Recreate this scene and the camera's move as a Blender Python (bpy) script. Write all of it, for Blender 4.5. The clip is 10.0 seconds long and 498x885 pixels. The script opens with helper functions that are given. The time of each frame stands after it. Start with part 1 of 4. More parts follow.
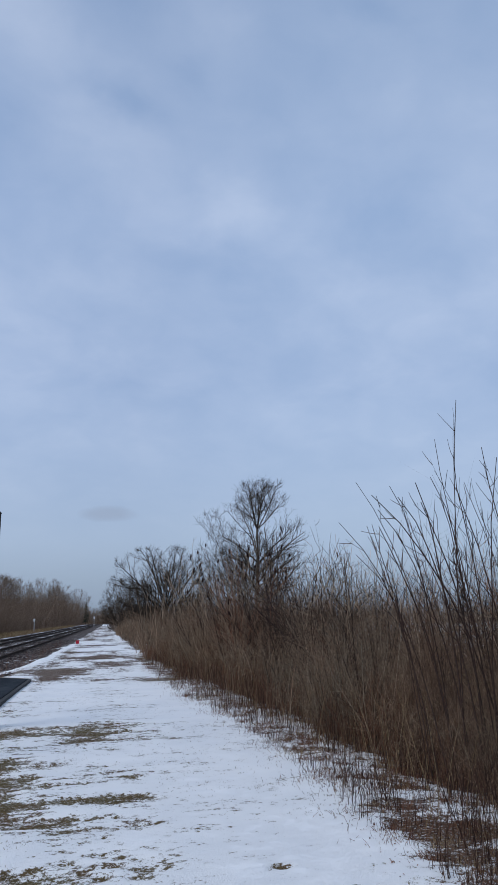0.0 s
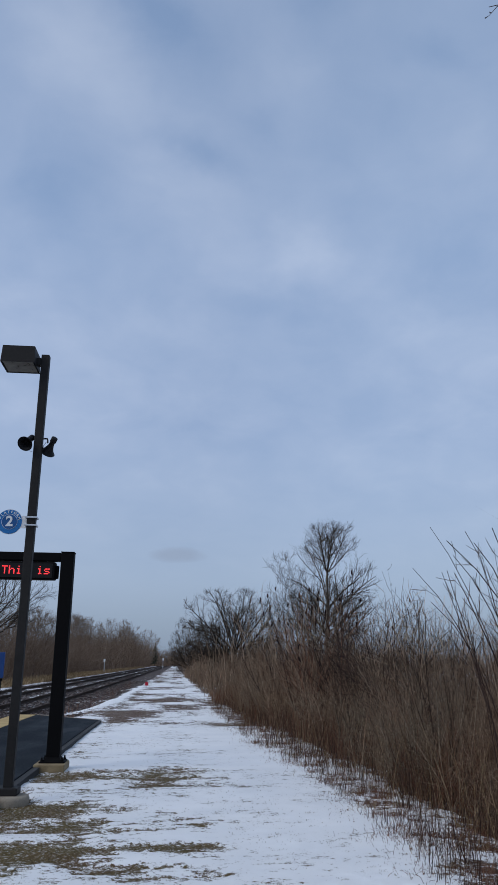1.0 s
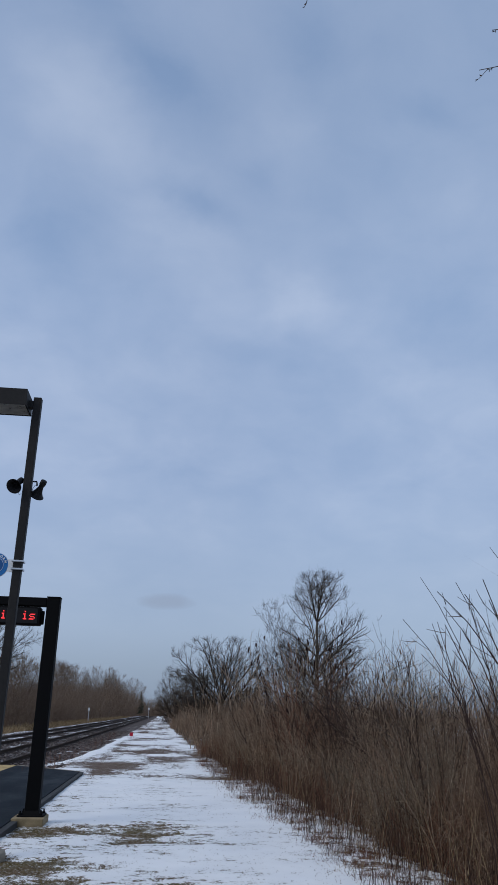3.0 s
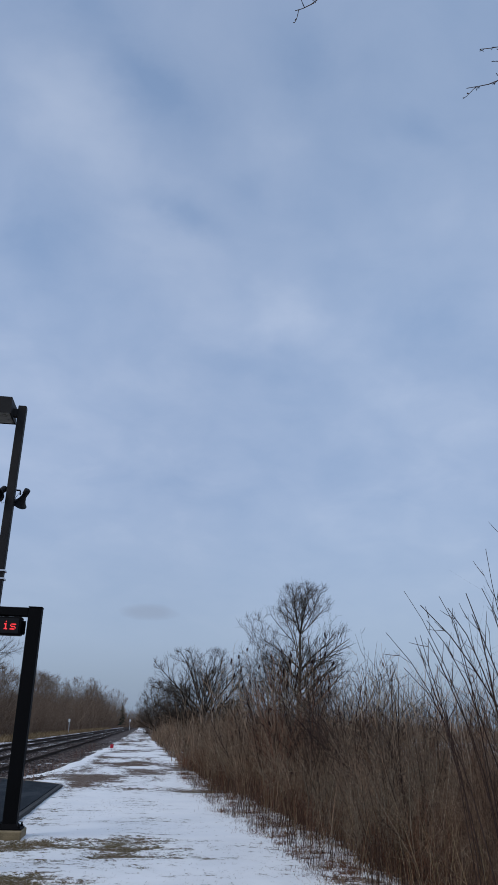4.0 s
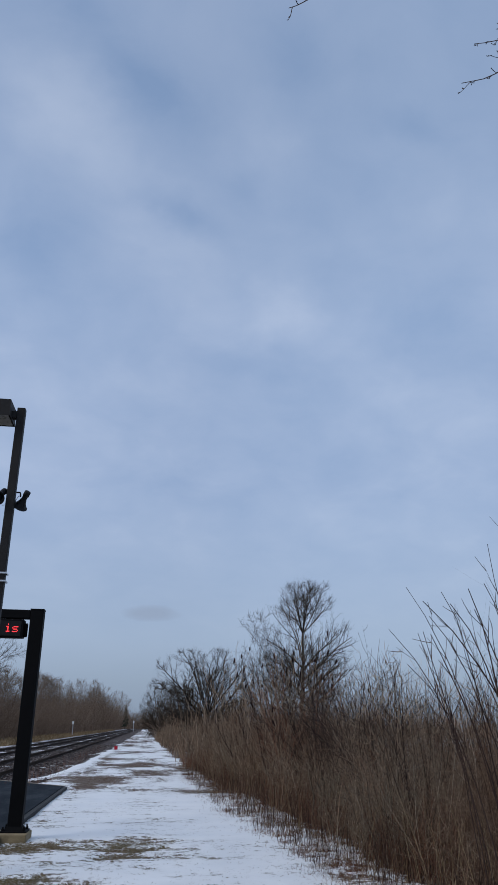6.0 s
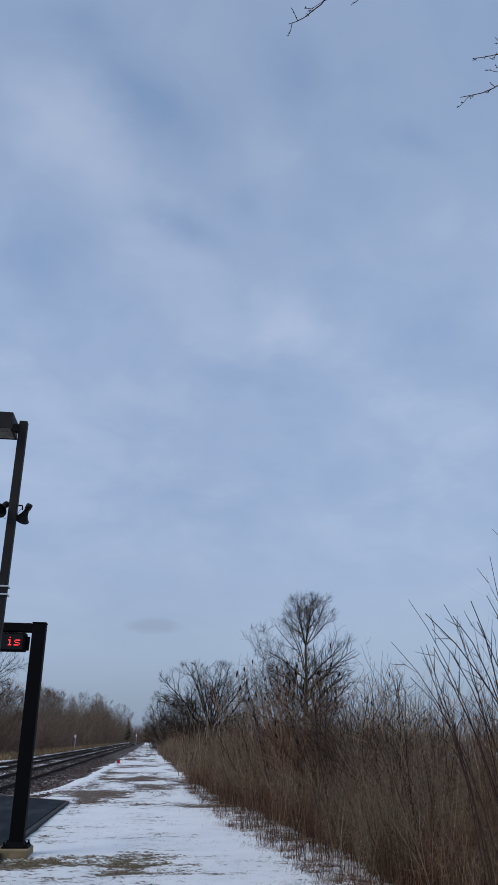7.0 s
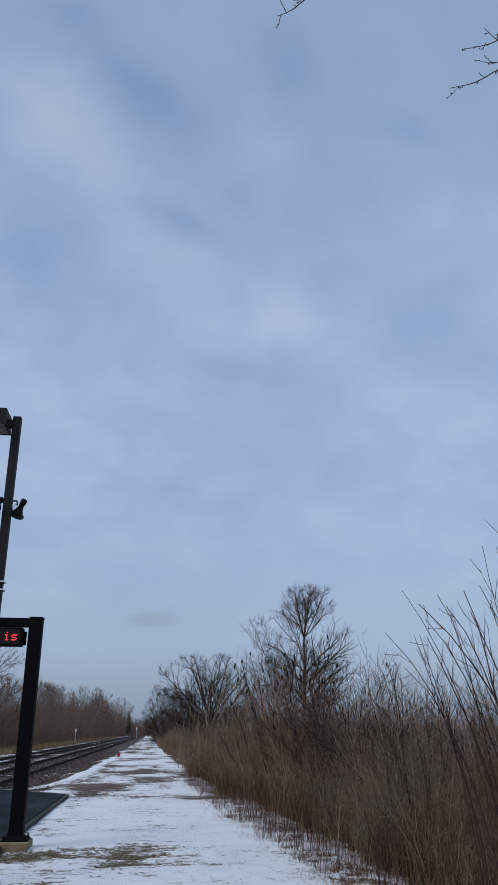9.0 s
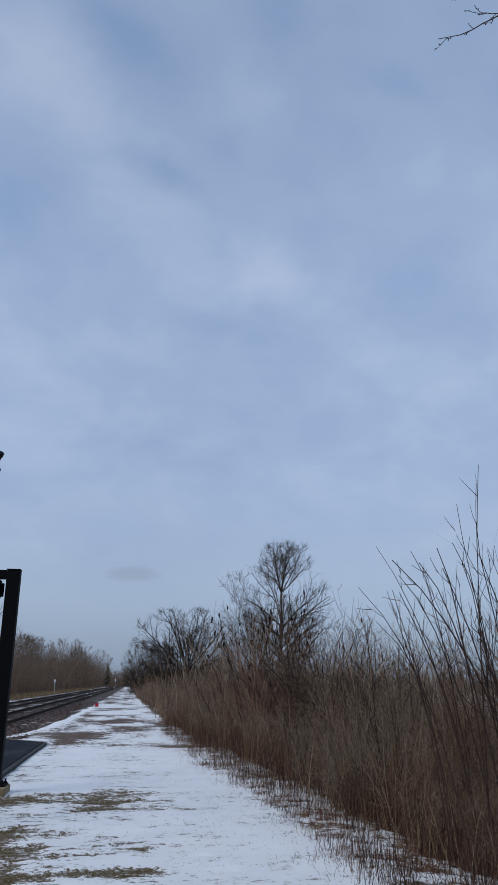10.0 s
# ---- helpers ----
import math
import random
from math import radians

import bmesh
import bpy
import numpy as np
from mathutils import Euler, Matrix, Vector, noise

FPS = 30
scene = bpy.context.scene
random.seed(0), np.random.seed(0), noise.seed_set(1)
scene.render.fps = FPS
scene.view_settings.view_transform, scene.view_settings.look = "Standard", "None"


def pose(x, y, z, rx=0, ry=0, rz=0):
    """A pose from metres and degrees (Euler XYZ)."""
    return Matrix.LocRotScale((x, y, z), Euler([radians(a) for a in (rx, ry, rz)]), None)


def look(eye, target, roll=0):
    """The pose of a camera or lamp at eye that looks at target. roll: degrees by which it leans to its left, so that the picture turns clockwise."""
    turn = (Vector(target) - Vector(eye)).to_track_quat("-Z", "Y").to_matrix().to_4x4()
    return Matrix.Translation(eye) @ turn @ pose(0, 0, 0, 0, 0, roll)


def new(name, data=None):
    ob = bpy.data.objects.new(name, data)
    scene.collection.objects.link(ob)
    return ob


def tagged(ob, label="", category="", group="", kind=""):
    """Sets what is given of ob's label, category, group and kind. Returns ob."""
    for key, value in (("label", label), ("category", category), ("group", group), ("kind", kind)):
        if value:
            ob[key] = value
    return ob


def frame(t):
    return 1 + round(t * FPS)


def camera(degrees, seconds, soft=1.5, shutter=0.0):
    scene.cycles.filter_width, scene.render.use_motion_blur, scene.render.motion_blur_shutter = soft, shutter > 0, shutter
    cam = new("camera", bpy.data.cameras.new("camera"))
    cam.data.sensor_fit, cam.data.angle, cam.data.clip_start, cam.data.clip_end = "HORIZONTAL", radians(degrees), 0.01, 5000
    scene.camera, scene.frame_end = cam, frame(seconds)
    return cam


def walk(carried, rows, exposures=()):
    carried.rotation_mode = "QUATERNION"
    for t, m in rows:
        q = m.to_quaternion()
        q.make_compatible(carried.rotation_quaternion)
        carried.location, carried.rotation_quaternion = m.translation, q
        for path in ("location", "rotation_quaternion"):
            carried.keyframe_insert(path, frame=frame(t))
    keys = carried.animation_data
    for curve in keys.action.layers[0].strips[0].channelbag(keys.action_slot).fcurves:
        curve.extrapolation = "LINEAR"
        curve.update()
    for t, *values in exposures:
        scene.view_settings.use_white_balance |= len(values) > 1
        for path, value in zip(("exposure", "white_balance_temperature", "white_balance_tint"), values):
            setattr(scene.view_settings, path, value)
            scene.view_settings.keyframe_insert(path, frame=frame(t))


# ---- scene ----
cam = camera(35.67, 10.0, soft=1.0)
# seconds, eye (x, y, z), yaw, pitch, roll
PATH = [
    (0.0, 0.017, -0.005, 1.584, -10.04, 12.84, 0.84),
    (0.5, 0.002, -0.009, 1.586, -6.50, 14.32, 0.29),
    (1.0, -0.005, -0.010, 1.594, -5.11, 15.96, -0.58),
    (1.5, -0.001, -0.001, 1.590, -5.04, 17.19, -1.28),
    (2.0, 0.000, 0.003, 1.590, -5.24, 18.05, -1.45),
    (2.5, 0.009, 0.008, 1.596, -5.39, 19.04, -1.43),
    (2.7, 0.009, 0.009, 1.598, -5.58, 19.26, -1.39),
    (3.8, 0.010, 0.014, 1.607, -7.07, 19.87, -1.52),
    (4.0, 0.011, 0.015, 1.608, -7.24, 20.24, -1.66),
    (4.5, 0.009, 0.019, 1.611, -7.66, 21.01, -1.85),
    (5.0, 0.010, 0.026, 1.608, -7.87, 21.02, -1.59),
    (5.5, 0.012, 0.030, 1.603, -7.64, 20.63, -1.28),
    (6.0, 0.010, 0.030, 1.599, -6.98, 20.22, -0.86),
    (6.2, 0.012, 0.028, 1.601, -6.73, 20.27, -0.82),
    (7.3, 0.021, 0.020, 1.608, -6.79, 21.47, -0.67),
    (7.5, 0.026, 0.019, 1.608, -6.78, 21.72, -0.52),
    (8.0, 0.036, 0.012, 1.607, -6.41, 22.00, -0.12),
    (8.5, 0.042, 0.004, 1.605, -6.38, 21.69, -0.16),
    (9.0, 0.060, -0.006, 1.601, -6.74, 20.55, -0.12),
    (9.5, 0.083, -0.005, 1.593, -6.78, 18.90, -0.15),
    (10.0, 0.092, -0.002, 1.587, -8.36, 17.39, -0.54),
]
walk(cam, [(t, pose(x, y, z, 90 + p, r, w)) for t, x, y, z, w, p, r in PATH],
     exposures=[(0.0, 0.12), (0.6, 0.03), (1.2, 0.0), (10.0, 0.0)])

# ---- world and sun ----
SUN_UP, SUN_TURN = radians(42), radians(-118)   # height, and turn to the right of the line of the track

world = bpy.data.worlds.new("overcast_sky")
scene.world = world
world.use_nodes = True


def node(tree, kind, inputs=None, **settings):
    n = tree.nodes.new(kind)
    for k, v in settings.items():
        setattr(n, k, v)
    for k, v in (inputs or {}).items():
        if hasattr(v, "is_output"):
            tree.links.new(v, n.inputs[k])
        else:
            n.inputs[k].default_value = v
    return n


def ramp(tree, fac, *stops):
    n = node(tree, "ShaderNodeValToRGB", {"Fac": fac})
    els = n.color_ramp.elements
    for i, (p, c) in enumerate(stops):
        e = els[i] if i < 2 else els.new(p)
        e.position, e.color = p, (*c, 1) if len(c) == 3 else c
    return n.outputs["Color"]


def mix(tree, fac, a, b, how="MIX"):
    n = node(tree, "ShaderNodeMix", data_type="RGBA", blend_type=how)
    for i, v in ((0, fac), (6, a), (7, b)):
        if hasattr(v, "is_output"):
            tree.links.new(v, n.inputs[i])
        else:
            n.inputs[i].default_value = v if i == 0 or len(v) == 4 else (*v, 1)
    return n.outputs[2]


def maths(tree, how, a, b=0.5, clamp=False):
    n = node(tree, "ShaderNodeMath", operation=how, use_clamp=clamp)
    for i, v in ((0, a), (1, b)):
        if hasattr(v, "is_output"):
            tree.links.new(v, n.inputs[i])
        else:
            n.inputs[i].default_value = v
    return n.outputs[0]


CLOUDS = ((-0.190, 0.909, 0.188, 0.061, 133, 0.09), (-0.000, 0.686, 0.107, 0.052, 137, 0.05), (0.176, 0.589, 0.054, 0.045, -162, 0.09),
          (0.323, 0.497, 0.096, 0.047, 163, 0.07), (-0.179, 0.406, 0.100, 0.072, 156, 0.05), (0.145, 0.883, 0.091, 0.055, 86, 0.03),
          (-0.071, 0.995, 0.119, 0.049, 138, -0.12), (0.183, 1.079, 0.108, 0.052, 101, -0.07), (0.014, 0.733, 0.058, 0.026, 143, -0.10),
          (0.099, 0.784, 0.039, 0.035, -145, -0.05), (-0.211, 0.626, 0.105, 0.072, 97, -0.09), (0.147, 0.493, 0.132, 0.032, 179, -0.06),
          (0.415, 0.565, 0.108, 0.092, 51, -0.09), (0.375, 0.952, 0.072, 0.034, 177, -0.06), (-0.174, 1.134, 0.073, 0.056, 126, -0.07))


def build_sky():
    t = world.node_tree
    t.nodes.clear()
    sky = node(t, "ShaderNodeTexSky", sky_type="NISHITA", sun_disc=False, sun_elevation=SUN_UP, sun_rotation=SUN_TURN,
               air_density=1.0, dust_density=2.0, ozone_density=1.5)
    blue = mix(t, 1.0, sky.outputs["Color"], (0.075, 0.075, 0.075), "MULTIPLY")
    d = node(t, "ShaderNodeTexCoord").outputs["Generated"]
    sep = node(t, "ShaderNodeSeparateXYZ", {"Vector": d})
    height = maths(t, "MAXIMUM", sep.outputs["Z"], 0.0)
    low = maths(t, "ADD", height, 0.32)
    flat = node(t, "ShaderNodeCombineXYZ", {"X": maths(t, "DIVIDE", sep.outputs["X"], low), "Y": maths(t, "DIVIDE", sep.outputs["Y"], low), "Z": 0.0})
    big = node(t, "ShaderNodeTexNoise", {"Vector": flat.outputs[0], "Scale": 2.6, "Detail": 4.0, "Roughness": 0.5, "Distortion": 0.4})
    small = node(t, "ShaderNodeTexNoise", {"Vector": flat.outputs[0], "Scale": 7.5, "Detail": 5.0, "Roughness": 0.55, "Distortion": 0.3})
    cover = maths(t, "ADD", maths(t, "MULTIPLY", big.outputs["Fac"], 0.26), maths(t, "MULTIPLY", small.outputs["Fac"], 0.18))
    cover = maths(t, "ADD", cover, 0.27)
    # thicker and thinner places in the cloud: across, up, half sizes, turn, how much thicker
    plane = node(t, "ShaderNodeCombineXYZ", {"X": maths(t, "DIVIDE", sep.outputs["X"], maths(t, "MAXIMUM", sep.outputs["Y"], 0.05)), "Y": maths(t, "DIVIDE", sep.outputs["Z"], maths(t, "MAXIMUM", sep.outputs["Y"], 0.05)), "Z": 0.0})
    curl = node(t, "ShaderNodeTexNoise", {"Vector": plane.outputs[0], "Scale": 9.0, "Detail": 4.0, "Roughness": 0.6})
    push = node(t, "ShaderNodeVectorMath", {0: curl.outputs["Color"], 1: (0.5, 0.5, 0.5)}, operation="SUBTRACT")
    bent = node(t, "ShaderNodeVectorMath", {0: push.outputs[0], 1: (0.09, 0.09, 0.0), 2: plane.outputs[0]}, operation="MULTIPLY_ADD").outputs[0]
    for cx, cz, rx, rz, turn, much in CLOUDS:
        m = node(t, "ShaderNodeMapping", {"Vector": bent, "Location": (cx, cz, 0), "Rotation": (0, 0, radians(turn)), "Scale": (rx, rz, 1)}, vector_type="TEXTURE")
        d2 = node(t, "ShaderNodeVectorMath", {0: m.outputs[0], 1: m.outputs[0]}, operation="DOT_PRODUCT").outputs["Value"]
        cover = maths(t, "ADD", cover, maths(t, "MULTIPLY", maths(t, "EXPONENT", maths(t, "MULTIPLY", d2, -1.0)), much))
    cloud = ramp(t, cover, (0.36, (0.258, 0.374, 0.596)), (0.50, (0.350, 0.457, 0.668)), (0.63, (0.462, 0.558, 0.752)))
    haze = ramp(t, height, (0.0, (0.245, 0.318, 0.428)), (0.10, (0.352, 0.450, 0.605)), (0.28, (0.402, 0.510, 0.700)))
    far = ramp(t, height, (0.05, (1, 1, 1)), (0.30, (0, 0, 0)))
    cloud = mix(t, far, cloud, haze)
    veil = ramp(t, maths(t, "ADD", maths(t, "MULTIPLY", sep.outputs["X"], -1.0), 0.25), (0.0, (1.06, 1.06, 1.05)), (0.22, (1.01, 1.01, 1.01)), (0.75, (1.10, 1.09, 1.08)))
    cloud = mix(t, 1.0, cloud, veil, "MULTIPLY")
    cloud = mix(t, 1.0, cloud, ramp(t, height, (0.48, (1, 1, 1)), (0.72, (0.84, 0.86, 0.88))), "MULTIPLY")
    # one small grey streak of cloud low over the line
    aside = maths(t, "MULTIPLY", maths(t, "SUBTRACT", maths(t, "DIVIDE", sep.outputs["X"], sep.outputs["Y"]), -0.0041), 24.0)
    above = maths(t, "MULTIPLY", maths(t, "SUBTRACT", maths(t, "DIVIDE", sep.outputs["Z"], sep.outputs["Y"]), 0.1335), 90.0)
    off = maths(t, "ADD", maths(t, "MULTIPLY", aside, aside), maths(t, "MULTIPLY", above, above))
    off = maths(t, "ADD", off, maths(t, "MULTIPLY", maths(t, "SUBTRACT", small.outputs["Fac"], 0.5), 1.2))
    cloud = mix(t, ramp(t, off, (0.0, (0.85, 0.85, 0.85)), (0.45, (0.5, 0.5, 0.5)), (1.0, (0, 0, 0))), cloud, (0.31, 0.385, 0.53))
    whole = mix(t, 0.90, blue, cloud)
    bg = node(t, "ShaderNodeBackground", {"Color": whole, "Strength": 1.0})
    out = node(t, "ShaderNodeOutputWorld")
    t.links.new(bg.outputs[0], out.inputs["Surface"])


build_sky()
sun = new("sun", bpy.data.lights.new("sun", "SUN"))
sun.data.energy, sun.data.angle, sun.data.color = 1.1, radians(35), (1.0, 0.95, 0.88)
sun.matrix_world = look((math.sin(SUN_TURN) * 30, math.cos(SUN_TURN) * 30, 30 * math.tan(SUN_UP)), (0, 0, 0))


# ---- materials ----
def material(name, build):
    m = bpy.data.materials.new(name)
    m.use_nodes = True
    t = m.node_tree
    t.nodes.clear()
    b = node(t, "ShaderNodeBsdfPrincipled")
    out = node(t, "ShaderNodeOutputMaterial")
    t.links.new(b.outputs[0], out.inputs["Surface"])
    build(t, b)
    return m


def setin(t, b, **values):
    for k, v in values.items():
        k = k.replace("_", " ")
        if hasattr(v, "is_output"):
            t.links.new(v, b.inputs[k])
        else:
            b.inputs[k].default_value = (*v, 1) if isinstance(v, tuple) and len(v) == 3 else v


def noise_at(t, scale, detail=4.0, rough=0.55, stretch=None):
    v = node(t, "ShaderNodeTexCoord").outputs["Object"]
    if stretch:
        v = node(t, "ShaderNodeMapping", {"Vector": v, "Scale": stretch}).outputs[0]
    return node(t, "ShaderNodeTexNoise", {"Vector": v, "Scale": scale, "Detail": detail, "Roughness": rough}).outputs["Fac"]


def bump(t, b, height, strength, distance):
    n = node(t, "ShaderNodeBump", {"Height": height, "Strength": strength, "Distance": distance})
    t.links.new(n.outputs[0], b.inputs["Normal"])


def painted(name, dark, light, rough, scale, metal=0.0, relief=0.1, stretch=None, gloss=0.4):
    """A surface with stains at one scale and grain at a finer one."""
    def build(t, b):
        stain = noise_at(t, scale, 5.0, 0.6, stretch)
        grain = noise_at(t, scale * 14, 2.0, 0.5, stretch)
        f = maths(t, "ADD", maths(t, "MULTIPLY", stain, 0.75), maths(t, "MULTIPLY", grain, 0.25))
        setin(t, b, Base_Color=ramp(t, f, (0.32, dark), (0.68, light)), Metallic=metal,
              Roughness=maths(t, "ADD", maths(t, "MULTIPLY", stain, 0.25), rough - 0.12))
        b.inputs["Specular IOR Level"].default_value = gloss
        bump(t, b, grain, relief, 0.004)
    return material(name, build)


def twiggy(name, stops, rough=0.85, drift=None):
    """Bark of many stems: each stem has its own tone."""
    def build(t, b):
        own = node(t, "ShaderNodeNewGeometry").outputs["Random Per Island"]
        tone = ramp(t, own, *stops)
        if drift:
            tone = mix(t, 0.75, tone, mix(t, 1.0, tone, ramp(t, noise_at(t, 0.55, 3.0, 0.6), *drift), "MULTIPLY"))
        grain = noise_at(t, 30.0, 3.0, 0.6)
        setin(t, b, Base_Color=mix(t, 1.0, tone, ramp(t, grain, (0.3, (0.55, 0.55, 0.55)), (0.7, (1.35, 1.33, 1.30))), "MULTIPLY"), Roughness=rough)
        b.inputs["Specular IOR Level"].default_value = 0.12
    return material(name, build)


def ground_look():
    def build(t, b):
        bare = node(t, "ShaderNodeAttribute", attribute_name="bare").outputs["Fac"]
        stones = node(t, "ShaderNodeAttribute", attribute_name="stones").outputs["Fac"]
        litter = node(t, "ShaderNodeAttribute", attribute_name="litter").outputs["Fac"]
        fine = noise_at(t, 22.0, 5.0, 0.65)
        blades = noise_at(t, 70.0, 3.0, 0.7)
        clod = noise_at(t, 5.0, 4.0, 0.65, (1.0, 1.5, 1.0))
        edge = maths(t, "ADD", bare, maths(t, "MULTIPLY", maths(t, "SUBTRACT", fine, 0.5), 1.35))
        edge = maths(t, "ADD", edge, maths(t, "MULTIPLY", maths(t, "SUBTRACT", clod, 0.5), 1.5))
        edge = maths(t, "ADD", edge, maths(t, "MULTIPLY", maths(t, "SUBTRACT", blades, 0.5), 0.9))
        open_ = ramp(t, edge, (0.41, (0, 0, 0)), (0.50, (0.32, 0.32, 0.32)), (0.59, (1, 1, 1)))
        speck = noise_at(t, 34.0, 3.0, 0.6)
        open_ = mix(t, 1.0, open_, mix(t, stones, ramp(t, speck, (0.34, (0.5, 0.5, 0.5)), (0.46, (1, 1, 1))), (1, 1, 1)), "MULTIPLY")
        soft = noise_at(t, 1.3, 4.0, 0.55)
        snow = ramp(t, soft, (0.3, (0.87, 0.875, 0.875)), (0.7, (0.955, 0.95, 0.935)))
        turf = ramp(t, blades, (0.25, (0.038, 0.032, 0.015)), (0.5, (0.122, 0.094, 0.046)), (0.75, (0.235, 0.180, 0.096)))
        turf = mix(t, ramp(t, noise_at(t, 1.9, 3.0), (0.42, (0, 0, 0)), (0.62, (0.8, 0.8, 0.8))), turf, (0.130, 0.080, 0.044))
        leaf = ramp(t, fine, (0.3, (0.040, 0.026, 0.018)), (0.5, (0.100, 0.060, 0.040)), (0.72, (0.20, 0.130, 0.085)))
        turf = mix(t, litter, turf, leaf)
        grit = ramp(t, node(t, "ShaderNodeTexVoronoi", {"Vector": node(t, "ShaderNodeTexCoord").outputs["Object"], "Scale": 15.0}).outputs["Color"],
                    (0.0, (0.030, 0.025, 0.024)), (0.5, (0.085, 0.070, 0.066)), (1.0, (0.21, 0.18, 0.172)))
        oil = node(t, "ShaderNodeAttribute", attribute_name="oil").outputs["Fac"]
        grit = mix(t, oil, grit, mix(t, 1.0, grit, (0.42, 0.37, 0.35), "MULTIPLY"))
        turf = mix(t, stones, turf, grit)
        setin(t, b, Base_Color=mix(t, open_, snow, turf), Roughness=mix(t, open_, (0.55, 0.55, 0.55), (0.92, 0.92, 0.92)))
        t.links.new(mix(t, open_, (0.3, 0.3, 0.3), (0.03, 0.03, 0.03)), b.inputs["Specular IOR Level"])
        high = maths(t, "ADD", maths(t, "MULTIPLY", maths(t, "SUBTRACT", 1.0, edge, True), 0.8), maths(t, "MULTIPLY", maths(t, "ADD", fine, maths(t, "MULTIPLY", clod, 1.6)), 0.5))
        bump(t, b, high, 0.7, 0.03)
    return material("snowy_turf", build)


def asphalt_look():
    def build(t, b):
        grain = noise_at(t, 160.0, 3.0, 0.7)
        damp = noise_at(t, 1.4, 5.0, 0.6, (1.0, 0.35, 1.0))
        setin(t, b, Base_Color=mix(t, 0.5, ramp(t, grain, (0.3, (0.005, 0.008, 0.011)), (0.75, (0.018, 0.024, 0.031))),
                                   ramp(t, damp, (0.35, (0.007, 0.010, 0.014)), (0.7, (0.020, 0.025, 0.031)))),
              Roughness=ramp(t, damp, (0.35, (0.6, 0.6, 0.6)), (0.65, (0.9, 0.9, 0.9))))
        b.inputs["Specular IOR Level"].default_value = 0.08
        bump(t, b, grain, 0.5, 0.006)
    return material("damp_asphalt", build)


SNOWY = ground_look()
ASPHALT = asphalt_look()
BLACK = painted("black_paint", (0.0015, 0.0016, 0.002), (0.004, 0.004, 0.005), 0.75, 2.5, gloss=0.12)
BRONZE = painted("dark_bronze_paint", (0.013, 0.0125, 0.0125), (0.028, 0.026, 0.0255), 0.65, 2.0, relief=0.05, gloss=0.2)
EDGE = painted("timber_edging", (0.016, 0.017, 0.019), (0.060, 0.060, 0.060), 0.9, 6.0, stretch=(1, 0.1, 1), relief=0.4)
CONCRETE = painted("weathered_concrete", (0.16, 0.118, 0.062), (0.34, 0.265, 0.155), 0.9, 5.0, relief=0.5)
GREYCRETE = painted("grey_concrete", (0.17, 0.14, 0.105), (0.36, 0.31, 0.24), 0.9, 4.0, relief=0.5)
TACTILE = painted("tan_tactile_paving", (0.36, 0.24, 0.085), (0.60, 0.43, 0.19), 0.8, 3.0, relief=0.3)
RAILSTEEL = painted("rail_steel", (0.026, 0.018, 0.014), (0.075, 0.052, 0.040), 0.8, 4.0, gloss=0.08)
TIE = painted("creosoted_timber", (0.018, 0.014, 0.012), (0.070, 0.058, 0.050), 0.95, 3.0, relief=0.6, gloss=0.05)
GALVANISED = painted("galvanised_steel", (0.45, 0.46, 0.48), (0.70, 0.71, 0.73), 0.35, 8.0, metal=0.8)
HORNBLACK = painted("black_horn_plastic", (0.006, 0.006, 0.007), (0.014, 0.014, 0.016), 0.55, 6.0, gloss=0.2)
BLUE = painted("blue_sign_face", (0.008, 0.13, 0.38), (0.012, 0.17, 0.46), 0.35, 5.0, relief=0.0)
NAVY = painted("deep_blue_disc", (0.006, 0.075, 0.24), (0.009, 0.095, 0.29), 0.35, 5.0, relief=0.0)
PANELBLUE = painted("blue_panel", (0.006, 0.040, 0.17), (0.010, 0.055, 0.22), 0.4, 3.0, relief=0.0)
WHITE = painted("white_paint", (0.66, 0.68, 0.70), (0.82, 0.83, 0.84), 0.4, 6.0, relief=0.02)
RED = painted("red_paint", (0.36, 0.008, 0.022), (0.52, 0.014, 0.035), 0.5, 6.0, relief=0.05)
# grey mottling in the base colour stands in for what the lens reflects
LENSGLASS = painted("mottled_lens", (0.10, 0.10, 0.095), (0.36, 0.36, 0.34), 0.3, 7.0, relief=0.0)
BARK = painted("grey_brown_bark", (0.040, 0.032, 0.026), (0.135, 0.112, 0.092), 0.9, 5.0, stretch=(1, 1, 0.25), relief=0.9)
FUZZ = painted("dark_seed_heads", (0.010, 0.004, 0.004), (0.034, 0.012, 0.010), 0.95, 22.0, relief=0.9)
NEEDLES = painted("dark_needles", (0.012, 0.022, 0.013), (0.034, 0.050, 0.028), 0.9, 8.0, relief=0.5)
DRIFT = (0.32, (0.60, 0.70, 0.70)), (0.46, (1.25, 1.24, 1.16)), (0.56, (1.14, 0.95, 0.83)), (0.70, (0.55, 0.46, 0.43))
TWIGS = twiggy("tree_twigs", ((0.0, (0.026, 0.020, 0.016)), (0.5, (0.052, 0.041, 0.033)), (1.0, (0.115, 0.090, 0.070))))
BRUSH = twiggy("brush_stems", ((0.0, (0.052, 0.034, 0.025)), (0.35, (0.170, 0.121, 0.088)), (0.70, (0.285, 0.212, 0.157)), (0.92, (0.360, 0.275, 0.205)), (1.0, (0.44, 0.35, 0.27))), drift=DRIFT)
FARBRUSH = twiggy("far_scrub", ((0.0, (0.135, 0.094, 0.068)), (0.5, (0.205, 0.150, 0.112)), (1.0, (0.275, 0.208, 0.160))))
REDSTEM = twiggy("reddish_stalks", ((0.0, (0.070, 0.031, 0.022)), (0.5, (0.185, 0.086, 0.056)), (1.0, (0.30, 0.170, 0.105))))
